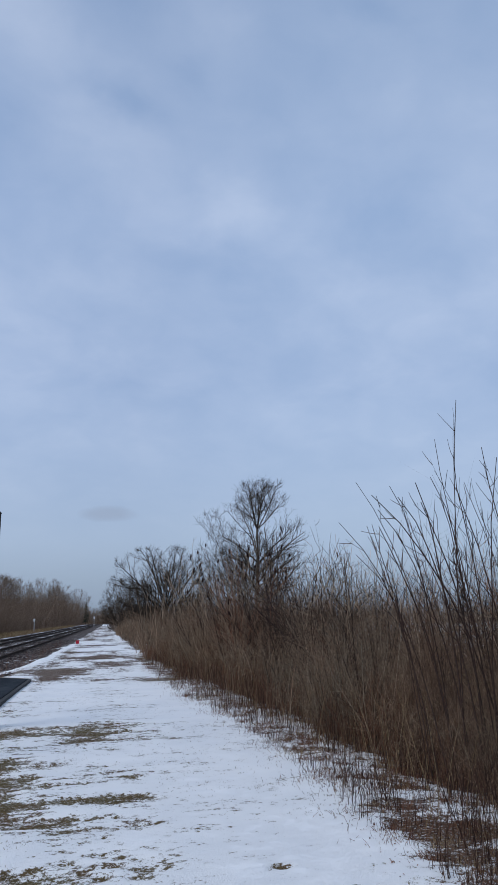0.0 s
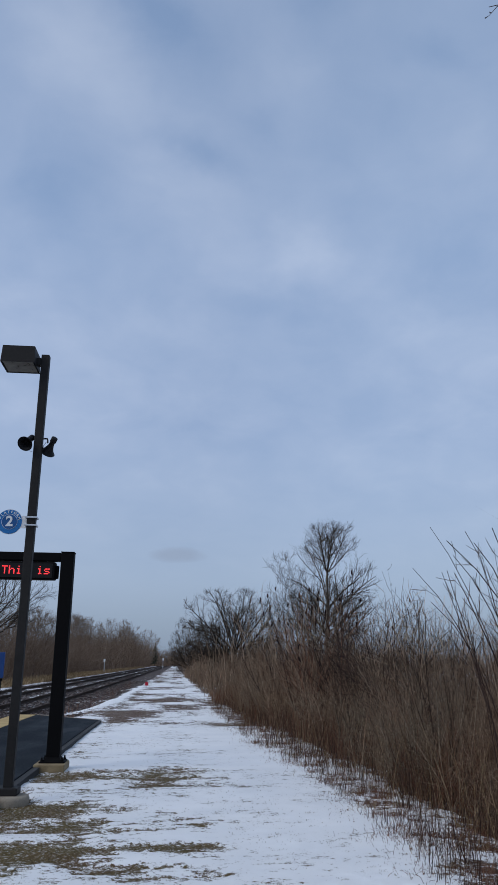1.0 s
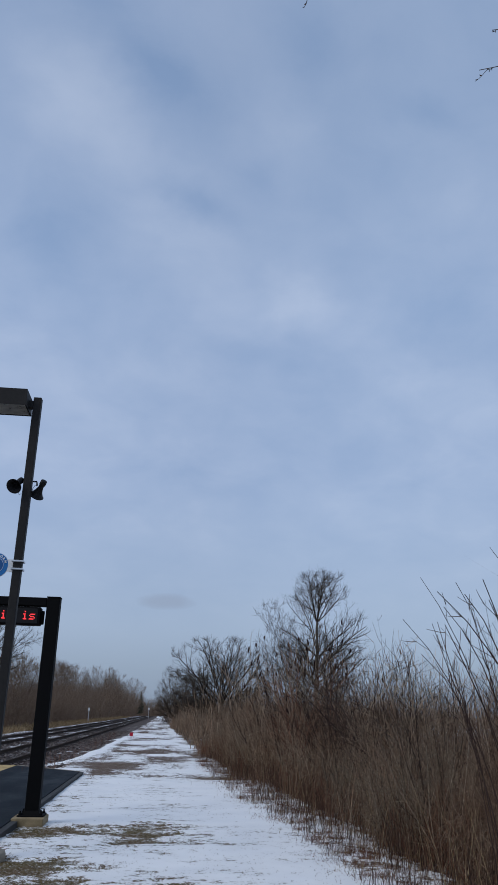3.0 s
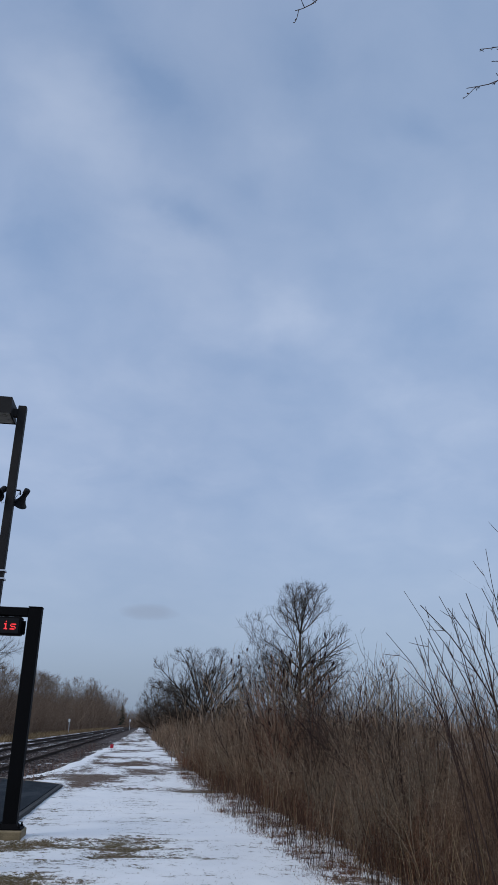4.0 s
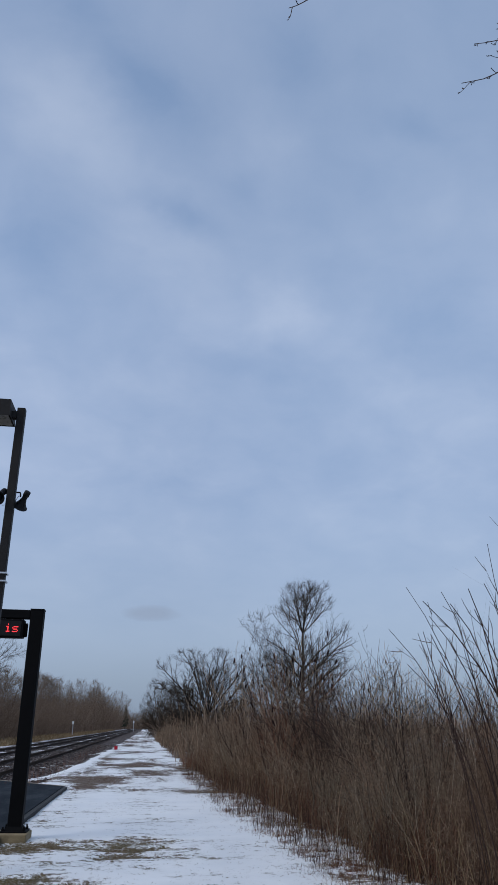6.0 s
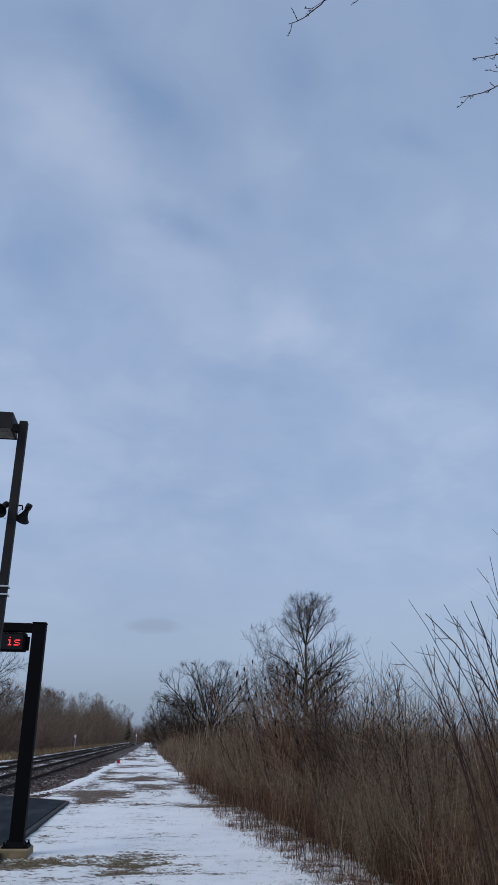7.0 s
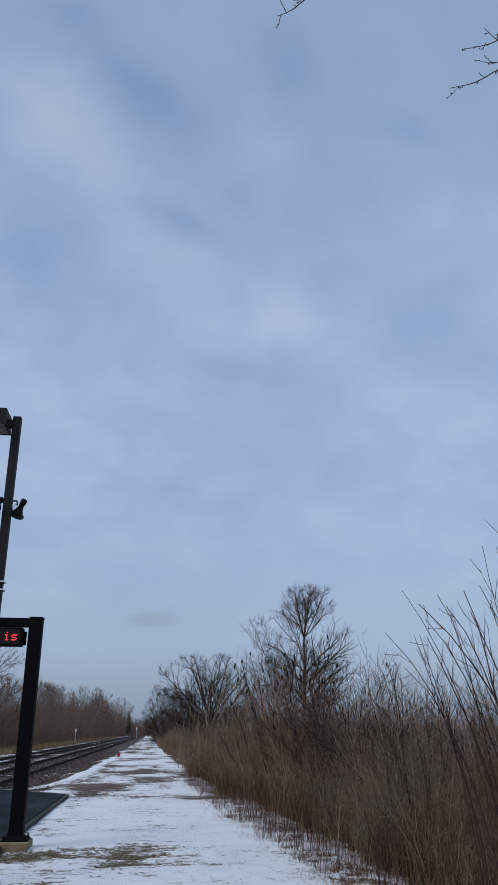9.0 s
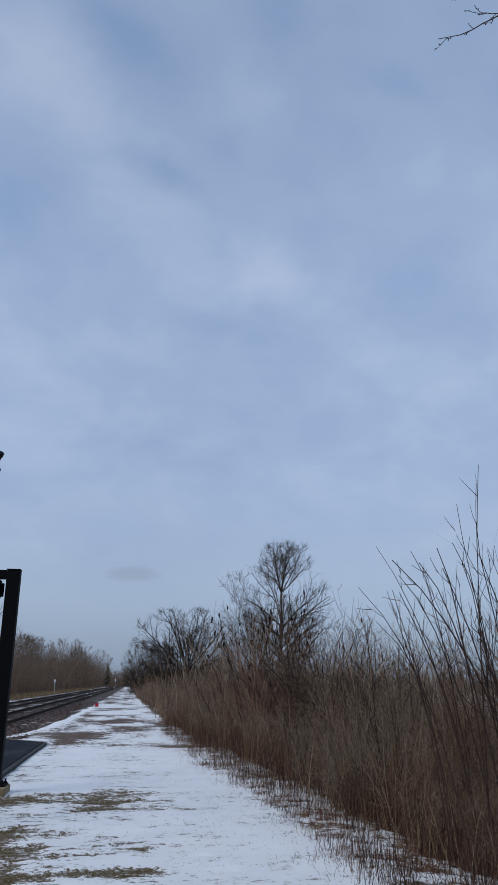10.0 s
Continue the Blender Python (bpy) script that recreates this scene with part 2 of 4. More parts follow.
SHOOT = twiggy("shrub_shoots", ((0.0, (0.022, 0.014, 0.013)), (0.5, (0.048, 0.030, 0.025)), (1.0, (0.105, 0.066, 0.050))))
STRAW = twiggy("dry_straw", ((0.0, (0.150, 0.095, 0.048)), (0.5, (0.300, 0.210, 0.115)), (1.0, (0.50, 0.385, 0.235))))
SAPLING = twiggy("sapling_bark", ((0.0, (0.045, 0.033, 0.025)), (0.6, (0.090, 0.068, 0.052)), (1.0, (0.16, 0.125, 0.098))))
STALK = twiggy("dark_weed_stalks", ((0.0, (0.030, 0.018, 0.015)), (0.6, (0.085, 0.048, 0.036)), (1.0, (0.20, 0.125, 0.085))))
TURFBLADE = twiggy("turf_blades", ((0.0, (0.050, 0.042, 0.018)), (0.5, (0.150, 0.115, 0.055)), (1.0, (0.31, 0.235, 0.125))))
STONE = twiggy("ballast_stones", ((0.0, (0.035, 0.029, 0.028)), (0.5, (0.105, 0.086, 0.082)), (1.0, (0.27, 0.235, 0.225))))


def led_look():
    def build(t, b):
        setin(t, b, Base_Color=(0.30, 0.01, 0.01), Emission_Color=(1.0, 0.045, 0.055), Emission_Strength=1.5)
    return material("red_light_dots", build)


LED = led_look()


# ---- mesh helpers ----
def part(name, bm, mat, parent=None, label="", smooth=False):
    me = bpy.data.meshes.new(name)
    if smooth:
        for f in bm.faces:
            f.smooth = True
    bm.to_mesh(me)
    bm.free()
    me.materials.append(mat)
    ob = new(name, me)
    ob.parent = parent
    return tagged(ob, label)


def box(x0, x1, y0, y1, z0, z1, bevel=0.0, bm=None):
    bm = bm or bmesh.new()
    vs = bmesh.ops.create_cube(bm, size=1.0)["verts"]
    bmesh.ops.scale(bm, vec=(x1 - x0, y1 - y0, z1 - z0), verts=vs)
    bmesh.ops.translate(bm, vec=((x0 + x1) / 2, (y0 + y1) / 2, (z0 + z1) / 2), verts=vs)
    if bevel:
        es = {e for v in vs for e in v.link_edges}
        bmesh.ops.bevel(bm, geom=list(es), offset=bevel, segments=2, affect="EDGES", profile=0.5)
    return bm


def lathe(profile, sides=24, m=None, bm=None):
    """A turned body: profile rows of (radius, height) about z."""
    bm = bm or bmesh.new()
    m = m or Matrix.Identity(4)
    rings = []
    for r, z in profile:
        rings.append([bm.verts.new(m @ Vector((r * math.cos(a), r * math.sin(a), z)))
                      for a in (2 * math.pi * i / sides for i in range(sides))])
    for a, b in zip(rings, rings[1:]):
        for i in range(sides):
            j = (i + 1) % sides
            bm.faces.new((a[i], a[j], b[j], b[i]))
    bm.faces.new(rings[0][::-1])
    bm.faces.new(rings[-1])
    return bm


def pipe(points, radius, sides=6, bm=None):
    """A round bar bent through the points."""
    bm = bm or bmesh.new()
    pts = [Vector(p) for p in points]
    rings = []
    for i, p in enumerate(pts):
        d = (pts[min(i + 1, len(pts) - 1)] - pts[max(i - 1, 0)]).normalized()
        q = d.to_track_quat("Z", "Y")
        rings.append([bm.verts.new(p + q @ Vector((radius * math.cos(a), radius * math.sin(a), 0)))
                      for a in (2 * math.pi * k / sides for k in range(sides))])
    for a, b in zip(rings, rings[1:]):
        for i in range(sides):
            j = (i + 1) % sides
            bm.faces.new((a[i], a[j], b[j], b[i]))
    bm.faces.new(rings[0][::-1])
    bm.faces.new(rings[-1])
    return bm


def empty(name, x, y, z, label, category, group=""):
    ob = new(name)
    ob.location = (x, y, z)
    ob.empty_display_size = 0.1
    return tagged(ob, label, category, group)


def raw_mesh(name, verts, quads, mat, smooth=True):
    """One mesh from arrays of corners and four-cornered faces."""
    me = bpy.data.meshes.new(name)
    n, q = len(verts), len(quads)
    me.vertices.add(n)
    me.vertices.foreach_set("co", np.asarray(verts, np.float32).ravel())
    me.loops.add(q * 4)
    me.loops.foreach_set("vertex_index", np.asarray(quads, np.int32).ravel())
    me.polygons.add(q)
    me.polygons.foreach_set("loop_start", np.arange(0, q * 4, 4, dtype=np.int32))
    me.polygons.foreach_set("use_smooth", np.full(q, smooth))
    me.update(calc_edges=True)
    me.materials.append(mat)
    return me


# ---- smooth random fields ----
def lattice(ix, iy, seed):
    h = (ix.astype(np.int64) * 374761393 + iy.astype(np.int64) * 668265263 + seed * 974711) & 0x7FFFFFFF
    h = ((h ^ (h >> 13)) * 1274126177) & 0x7FFFFFFF
    return ((h ^ (h >> 16)) & 0xFFFF) / 65535.0


def field(x, y, seed=0):
    ix, iy = np.floor(x), np.floor(y)
    fx, fy = x - ix, y - iy
    fx, fy = fx * fx * (3 - 2 * fx), fy * fy * (3 - 2 * fy)
    a, b = lattice(ix, iy, seed), lattice(ix + 1, iy, seed)
    c, d = lattice(ix, iy + 1, seed), lattice(ix + 1, iy + 1, seed)
    return (a * (1 - fx) + b * fx) * (1 - fy) + (c * (1 - fx) + d * fx) * fy


def fractal(x, y, seed=0, octaves=4, gain=0.5):
    total, amp, size = 0.0, 1.0, 0.0
    for k in range(octaves):
        total = total + amp * field(x * 2 ** k + 17.3 * k, y * 2 ** k - 9.1 * k, seed + k)
        size += amp
        amp *= gain
    return total / size


def step(a, b, v):
    s = np.clip((v - a) / (b - a), 0, 1)
    return s * s * (3 - 2 * s)


# ---- the lie of the land ----
def path_edge(y):
    """Where the mown strip meets the weeds."""
    return np.interp(y, [0, 5, 8, 11.5, 14.3, 18.4, 24, 33, 55, 100, 260], [2.0, 1.93, 2.00, 1.96, 1.76, 1.46, 1.25, 1.15, 1.10, 0.75, 0.0]) + 0.12 * (field(y * 0.9, y * 0, 5) - 0.5)


def brush_edge(y):
    """Where the dense brush begins."""
    return np.interp(y, [0, 5, 6.6, 8.6, 10.2, 14, 18.3, 22, 26.5, 31, 37, 55, 97, 260], [3.8, 3.6, 3.42, 3.22, 3.04, 2.86, 2.60, 2.38, 2.14, 1.82, 1.48, 1.35, 1.0, 0.1]) + 0.2 * (field(y * 0.7, y * 0, 8) - 0.5)


def land(x, y):
    """Height of the ground."""
    z = 0.05 * (fractal(x * 0.35, y * 0.25, 31, 3) - 0.5) * step(4, 9, y)
    z = z - 0.50 * step(2.4, 6.5, x) * step(80, 30, y)
    z = z - 0.13 * step(-2.6, -3.6, x) - 0.05 * step(-11, -13, x)
    z = z + 0.025 * (fractal(x * 1.7, y * 1.3, 41, 3) - 0.5)
    return z


def shoulder_line(y):
    """Where the strip of snow lies along the foot of the ballast."""
    return np.interp(y, [25, 27.8, 30, 32.7, 37.8, 45, 60, 100], [-4.1, -3.69, -3.35, -2.95, -2.62, -2.50, -2.35, -2.3]) + 0.22 * (fractal(y * 0.5, y * 0, 78, 3) - 0.5)


def bareness(x, y):
    """How far the snow has gone: under about 0.5 snow lies, above it the ground shows."""
    broad = (fractal(x * 0.55, y * 0.40, 3, 3, 0.5) - 0.5) * 1.1
    patch = (fractal(x * 1.2, y * 2.5, 13, 5, 0.72) - 0.5) * 2.7
    near_left = step(1.3, -0.9, x + 0.07 * (y - 7)) * step(14.0, 11.5, y) * step(6.2, 7.0, y)
    b = 0.225 + 0.185 * near_left + 0.05 * step(7.5, 5.0, y)
    for px, py, sx, sy, much in ((-1.42, 12.2, 0.95, 0.45, 0.40), (-0.37, 11.5, 0.30, 0.40, 0.28), (0.34, 11.35, 0.55, 0.28, 0.24), (-1.44, 9.5, 0.60, 0.42, 0.40), (-1.8, 9.7, 0.25, 0.6, 0.28),
                                 (-0.44, 9.7, 0.18, 0.22, 0.32), (-1.09, 7.6, 0.62, 0.30, 0.44), (-0.01, 7.72, 0.38, 0.20, 0.40), (-0.58, 7.0, 0.36, 0.16, 0.36), (1.16, 5.35, 0.10, 0.07, 0.50),
                                 (-1.35, 8.6, 0.40, 0.18, 0.22), (-1.55, 10.4, 0.30, 0.35, -0.34), (-1.55, 8.15, 0.6, 0.12, -0.25), (-1.6, 23.2, 0.45, 0.9, 0.30), (0.75, 7.4, 0.5, 0.35, 0.10)):
        b = b + 1.15 * much * np.exp(-(((x - px) / sx) ** 2 + ((y - py) / sy) ** 2))
    b = b + 0.13 * step(19, 25, y) * step(1.2, -0.4, x) + 0.10 * step(20, 26, y) + 0.14 * step(60, 130, y)
    b = b + 0.10 * np.exp(-(((x + 1.65) / 0.42) ** 2)) * step(15, 20, y) * step(34, 26, y)
    for px, py, sx, sy in ((-1.88, 37.0, 0.45, 2.6), (-0.16, 31.0, 0.60, 1.2), (-1.75, 26.4, 0.60, 0.9), (-1.87, 30.8, 0.30, 0.9), (-0.74, 25.3, 0.32, 0.6), (-0.9, 36.0, 0.5, 1.5), (-2.9, 26.0, 0.5, 0.8)):
        b = b + 0.36 * np.exp(-(((x - px) / sx) ** 2 + ((y - py) / sy) ** 2))
    b = b - 0.10 * step(12.4, 13.6, y) * step(21.5, 19.5, y) * step(-1.6, -1.0, x) - 0.06 * step(0.2, 1.2, x) * step(20, 16, y)
    b = b + 1.6 * step(19.5, 23, y) * (fractal(x * 0.75 + 4, y * 0.33, 55, 3, 0.6) - 0.5)
    line = shoulder_line(y)
    b = b + 0.60 * step(line - 0.05, line - 0.35, x) * step(20, 24, y) + 0.55 * step(-2.75, -3.10, x) * step(24, 20, y)
    b = b - 0.80 * np.exp(-(((x - line) / 0.26) ** 2)) * step(24.5, 26.5, y) * step(64, 48, y)
    b = b + 0.28 * step(-5.35, -5.1, x) * step(-3.4, -3.7, x)
    for lane, much in ((-7.3, 0.50), (-5.7, 0.26), (-8.9, 0.30), (-4.1, 0.02), (-11.0, 0.60), (-11.9, 0.40)):
        b = b - much * np.exp(-(((x - lane) / 0.42) ** 2))
    pe, be = path_edge(y), brush_edge(y)
    b = b + (0.15 + 0.20 * step(9, 6, y)) * step(pe, pe + 0.55, x) + 0.55 * step(be - 0.05, be + 0.45, x)
    b = b - 0.85 * step(7, 11, x - be) * step(2, 6, y)
    return b + broad * 0.42 + patch * 0.56 * (0.55 + 0.45 * step(1.6, 0.2, x) + 0.5 * step(pe, pe + 0.3, x))


# ---- ground ----
def axis_rows(*spans):
    out = []
    for a, b, n in spans:
        out += list(np.linspace(a, b, n, endpoint=False))
    return np.array(out + [spans[-1][1]])


def build_ground():
    xs = axis_rows((-1800, -200, 9), (-200, -30, 12), (-30, -4.7, 40), (-4.7, -2.6, 40), (-2.6, 3.2, 160), (3.2, 9, 50), (9, 60, 30), (60, 1800, 16))
    ys = axis_rows((-60, 3, 12), (3, 14, 300), (14, 30, 190), (30, 70, 150), (70, 260, 120), (260, 2600, 30))
    X, Y = np.meshgrid(xs, ys)
    x, y = X.ravel(), Y.ravel()
    b = bareness(x, y)
    z = land(x, y) + 0.022 * step(0.62, 0.38, b) * step(200, 60, y)
    w, h = len(xs), len(ys)
    i = (np.arange(h - 1)[:, None] * w + np.arange(w - 1)[None, :]).ravel()
    me = raw_mesh("ground", np.stack([x, y, z], 1), np.stack([i, i + 1, i + w + 1, i + w], 1), SNOWY)
    line = np.where(y > 25, shoulder_line(y), -2.75)
    stones = step(line + 0.05, line - 0.2, x) * step(-11.6, -11.0, x)
    litter = np.maximum(step(-0.1, 0.35, x - path_edge(y)), 0.95 * step(19, 24, y))
    oil = np.maximum(step(1.45, 0.95, np.abs(x + 5.72)), step(1.45, 0.95, np.abs(x + 8.88)))
    for name, values in (("bare", b), ("stones", stones), ("litter", litter), ("oil", oil)):
        me.attributes.new(name, "FLOAT", "POINT").data.foreach_set("value", values.astype(np.float32))
    return tagged(new("ground", me), "patchy snow over dead turf, leaf litter and ballast", "ground", kind="structure")


build_ground()


# ---- stems, twigs and blades ----
def unit(v):
    return v / np.maximum(np.linalg.norm(v, axis=-1, keepdims=True), 1e-9)


def grow(rng, start, way, length, radius, segs, wander=0.1, rise=0.0, tip=0.3):
    """Many bent stems at once: their points (n, segs + 1, 3) and radii (n, segs + 1)."""
    n = len(start)
    pts = np.empty((n, segs + 1, 3))
    pts[:, 0], d = start, unit(way)
    for s in range(segs):
        pts[:, s + 1] = pts[:, s] + d * (length / segs)[:, None]
        d = unit(d + rng.normal(0, wander, (n, 3)) + np.array([0, 0, rise]))
    return pts, radius[:, None] * np.linspace(1, tip, segs + 1)[None, :]


def fork(rng, stems, count, low, high, spread, jitter=12):
    """Where side shoots leave their stems: start, way, the stem's radius there, how far up it is."""
    pts, rad = stems
    n, k = pts.shape[0], pts.shape[1] - 1
    who = np.repeat(np.arange(n), count)
    u = (np.tile(np.arange(count), n) + rng.random(n * count)) / count
    u = low + (high - low) * u
    f = np.minimum(u * k, k - 1e-6)
    i = f.astype(int)
    f = (f - i)[:, None]
    a, b = pts[who, i], pts[who, i + 1]
    d = unit(b - a)
    side = unit(np.cross(d, rng.normal(0, 1, d.shape)))
    ang = np.radians(spread + rng.normal(0, jitter, len(d)))[:, None]
    r = rad[who, i] * (1 - f[:, 0]) + rad[who, i + 1] * f[:, 0]
    return a + (b - a) * f, d * np.cos(ang) + side * np.sin(ang), r, u


def tubes(name, groups, mat, smooth=True):
    """One mesh out of groups of stems; each group is (points, radii, sides)."""
    V, Q, base = [], [], 0
    for pts, rad, sides in groups:
        n, k = pts.shape[:2]
        d = unit(pts[:, -1] - pts[:, 0])
        ref = np.where(np.abs(d[:, 2:]) > 0.9, np.array([[1.0, 0, 0]]), np.array([[0, 0, 1.0]]))
        u = unit(np.cross(d, ref))
        v = np.cross(d, u)
        a = 2 * np.pi * np.arange(sides) / sides
        ring = u[:, None, :] * np.cos(a)[None, :, None] + v[:, None, :] * np.sin(a)[None, :, None]
        P = pts[:, :, None, :] + rad[:, :, None, None] * ring[:, None, :, :]
        V.append(P.reshape(-1, 3))
        s = np.arange(sides)
        one = np.stack([s, (s + 1) % sides, (s + 1) % sides + sides, s + sides], 1)
        strip = (one[None] + (np.arange(k - 1) * sides)[:, None, None]).reshape(-1, 4)
        Q.append((strip[None] + (base + np.arange(n) * k * sides)[:, None, None]).reshape(-1, 4))
        base += n * k * sides
    return raw_mesh(name, np.concatenate(V), np.concatenate(Q), mat, smooth)


def upright(rng, n, lean):
    w = rng.normal(0, lean, (n, 3))
    w[:, 2] = 1
    return w


def brush(name, seed, clumps, per, ylo, yhi, deep, tall, thick, mat, label, kids=4, spread=0.55, inner=0.0, twig=True, wander=0.15, bias=1.0, gap=0.36, inward=0.28, lean=0.0):
    """Many-stemmed bare bushes, each fanning out from one root, in a belt along the brush's edge."""
    rng = np.random.default_rng(seed)
    y = ylo + (yhi - ylo) * rng.random(clumps) ** bias
    x = brush_edge(y) + inner + deep * rng.random(clumps)
    keep = fractal(x * 0.7, y * 0.7, seed, 3) > gap
    x, y = x[keep], y[keep]
    size = tall * (0.20 + 1.5 * fractal(x * 0.55, y * 0.5, seed + 7, 3)) * (0.65 + 0.55 * rng.random(len(x))) * (0.80 + inward * step(0.2, 2.6, x - brush_edge(y)))
    x, y, h = np.repeat(x, per), np.repeat(y, per), np.repeat(size, per)
    n = len(x)
    h = h * (0.40 + 0.65 * rng.random(n))
    x, y = x + rng.normal(0, 0.14, n), y + rng.normal(0, 0.14, n)
    x = np.maximum(x, brush_edge(y) - 0.1)
    start = np.stack([x, y, land(x, y) - 0.03], 1)
    w = upright(rng, n, 0.12) + np.repeat(np.concatenate([rng.normal(0, 0.08, (n // per, 2)), np.zeros((n // per, 1))], 1), per, 0)
    w[:, :2] += rng.normal(0, spread, (n, 2)) * (rng.random((n, 1)) ** 1.5)
    w[:, :2] = np.clip(w[:, :2], -0.42, 0.42)
    w[:, 0] += lean + 0.10 * step(0.7, 0.0, x - brush_edge(y))
    stems = grow(rng, start, w, h, thick * (0.45 + 1.1 * rng.random(n) ** 2), 4, wander, 0.03, 0.3)
    groups = [(*stems, 3)]
    s, d, r, u = fork(rng, stems, kids, 0.18, 0.98, 50, 18)
    side = grow(rng, s, d, (0.12 + 0.26 * rng.random(len(s))) * np.repeat(h, kids) * (1.2 - 0.6 * u), r * 0.66, 2, wander * 1.3, 0.08, 0.4)
    groups.append((*side, 3))
    if twig:
        s, d, r, u = fork(rng, side, 2, 0.3, 1.0, 38, 14)
        groups.append((*grow(rng, s, d, 0.07 + 0.14 * rng.random(len(s)), np.maximum(r * 0.7, thick * 0.16), 1, 0.15, 0.05, 0.6), 3))
    return tagged(new(name, tubes(name, groups, mat)), label, "brush", kind="stuff")


NEAR = "dense leafless brown brush beside the snowy strip"
brush("brush_thicket", 11, 390, 12, 5.0, 14, 4.0, 1.75, 0.0054, BRUSH, NEAR, 7, wander=0.14, spread=0.34)
brush("brush_thicket", 12, 580, 11, 14, 32, 5.0, 2.2, 0.0070, BRUSH, NEAR, 9, wander=0.15, spread=0.34, twig=False)
brush("brush_thicket", 13, 520, 10, 32, 110, 8.0, 2.6, 0.016, BRUSH, NEAR, 4, twig=False)
brush("brush_thicket", 14, 420, 9, 6, 30, 14.0, 2.0, 0.012, BRUSH, "leafless brown brush deeper in the thicket", 4, inner=4.0, twig=False, gap=0.47)
brush("grey_brush", 15, 150, 7, 6, 28, 4.5, 2.5, 0.0078, SHOOT, "taller dark reddish shoots standing in the brush", 6, inner=0.1, spread=0.30, wander=0.08, lean=-0.10, twig=False)
brush("red_brush", 16, 400, 14, 5.2, 36, 1.1, 1.0, 0.0046, REDSTEM, "low reddish-brown brush at the foot of the thicket", 5, inner=0.05, bias=1.3, inward=0.1, twig=False)
brush("sapling_thicket", 17, 70, 3, 5.4, 26, 4.0, 2.5, 0.014, SAPLING, "grey-brown saplings standing in the brush", 8, spread=0.16, inner=0.3, wander=0.07, gap=0.2)
brush("brush_thicket", 18, 340, 11, 8.5, 34, 4.0, 2.3, 0.0085, BRUSH, "taller tangled brown brush in the thicket", 9, inner=0.9, gap=0.40, spread=0.36, wander=0.16, twig=False)


def treeless(name, seed, n, x_of, ylo, yhi, deep, tall, thick, mat, label, kids=4):
    rng = np.random.default_rng(seed)
    y = ylo + (yhi - ylo) * rng.random(n)
    x = x_of(y) - deep * rng.random(n)
    h = (tall(y) if callable(tall) else tall) * (0.5 + 0.5 * rng.random(n)) * (0.7 + 0.6 * fractal(x * 0.08, y * 0.05, seed, 2))
    stems = grow(rng, np.stack([x, y, land(x, y) - 0.05], 1), upright(rng, n, 0.30), h, thick * (0.6 + 0.8 * rng.random(n)), 4, 0.2, 0.03, 0.3)
    s, w, r, u = fork(rng, stems, kids, 0.12, 0.98, 62)
    twigs = grow(rng, s, w, (0.2 + 0.25 * rng.random(len(s))) * np.repeat(h, kids) * (1.1 - 0.6 * u), r * 0.7, 2, 0.12, 0.1, 0.35)
    return tagged(new(name, tubes(name, [(*stems, 3), (*twigs, 3)], mat)), label, "woods", kind="stuff")


treeless("far_woods", 21, 3500, lambda y: -14.4 + 0.004 * (y - 60), 45, 150, 9, 6.3, 0.019, FARBRUSH, "leafless grey-brown scrub along the far side of the tracks", 8)
treeless("far_woods", 22, 2600, lambda y: -13.4 + 0 * y, 150, 430, 14, lambda y: np.interp(y, [150, 260, 430], [8.2, 12.0, 15.5]), 0.045, FARBRUSH, "leafless grey-brown woods along the far side of the tracks", 7)
treeless("far_woods", 23, 900, lambda y: 34 + 0 * y, 440, 500, 60, 11.0, 0.12, FARBRUSH, "leafless woods closing the line of the tracks", 6)
treeless("far_woods", 24, 1500, lambda y: 120 + 0 * y, 150, 190, 118, 5.5, 0.09, FARBRUSH, "distant leafless treeline beyond the thicket", 5)

# ---- track ----
RAILS = (-5.00, -6.45), (-8.15, -9.60)


def rail_profile(x, y0, y1, top):
    shape = [(-0.07, -0.17), (0.07, -0.17), (0.07, -0.155), (0.012, -0.13), (0.012, -0.045), (0.036, -0.035), (0.036, -0.005), (0.028, 0.0),
             (-0.028, 0.0), (-0.036, -0.005), (-0.036, -0.035), (-0.012, -0.045), (-0.012, -0.13), (-0.07, -0.155)]
    bm = bmesh.new()
    a = [bm.verts.new((x + u, y0, top + v)) for u, v in shape]
    b = [bm.verts.new((x + u, y1, top + v)) for u, v in shape]
    for i in range(len(shape)):
        j = (i + 1) % len(shape)
        bm.faces.new((a[i], a[j], b[j], b[i]))
    bm.faces.new(a[::-1])
    bm.faces.new(b)
    bmesh.ops.recalc_face_normals(bm, faces=bm.faces)
    return bm


def build_track(pair, seed):
    mid = sum(pair) / 2
    thing = empty("railway_track", mid, 0, 0, "pair of dark steel rails on timber ties in ballast", "railway track", "tracks")
    for x in pair:
        part("rail", rail_profile(x - mid, -30, 420, 0.02), RAILSTEEL, thing)
    tie = box(-1.3, 1.3, -0.115, 0.115, -0.31, -0.135, 0.012)
    first = part("tie", tie, TIE, thing)
    rng = random.Random(seed)
    first.location = (0, 12, 0)
    for k in range(1, 150):
        ob = new("tie", first.data)
        ob.parent = thing
        ob.matrix_basis = pose(rng.uniform(-0.03, 0.03), 12 + 0.55 * k + rng.uniform(-0.03, 0.03), rng.uniform(-0.012, 0.008), 0, 0, rng.uniform(-1, 1))


for k, pair in enumerate(RAILS):
    build_track(pair, 60 + k)


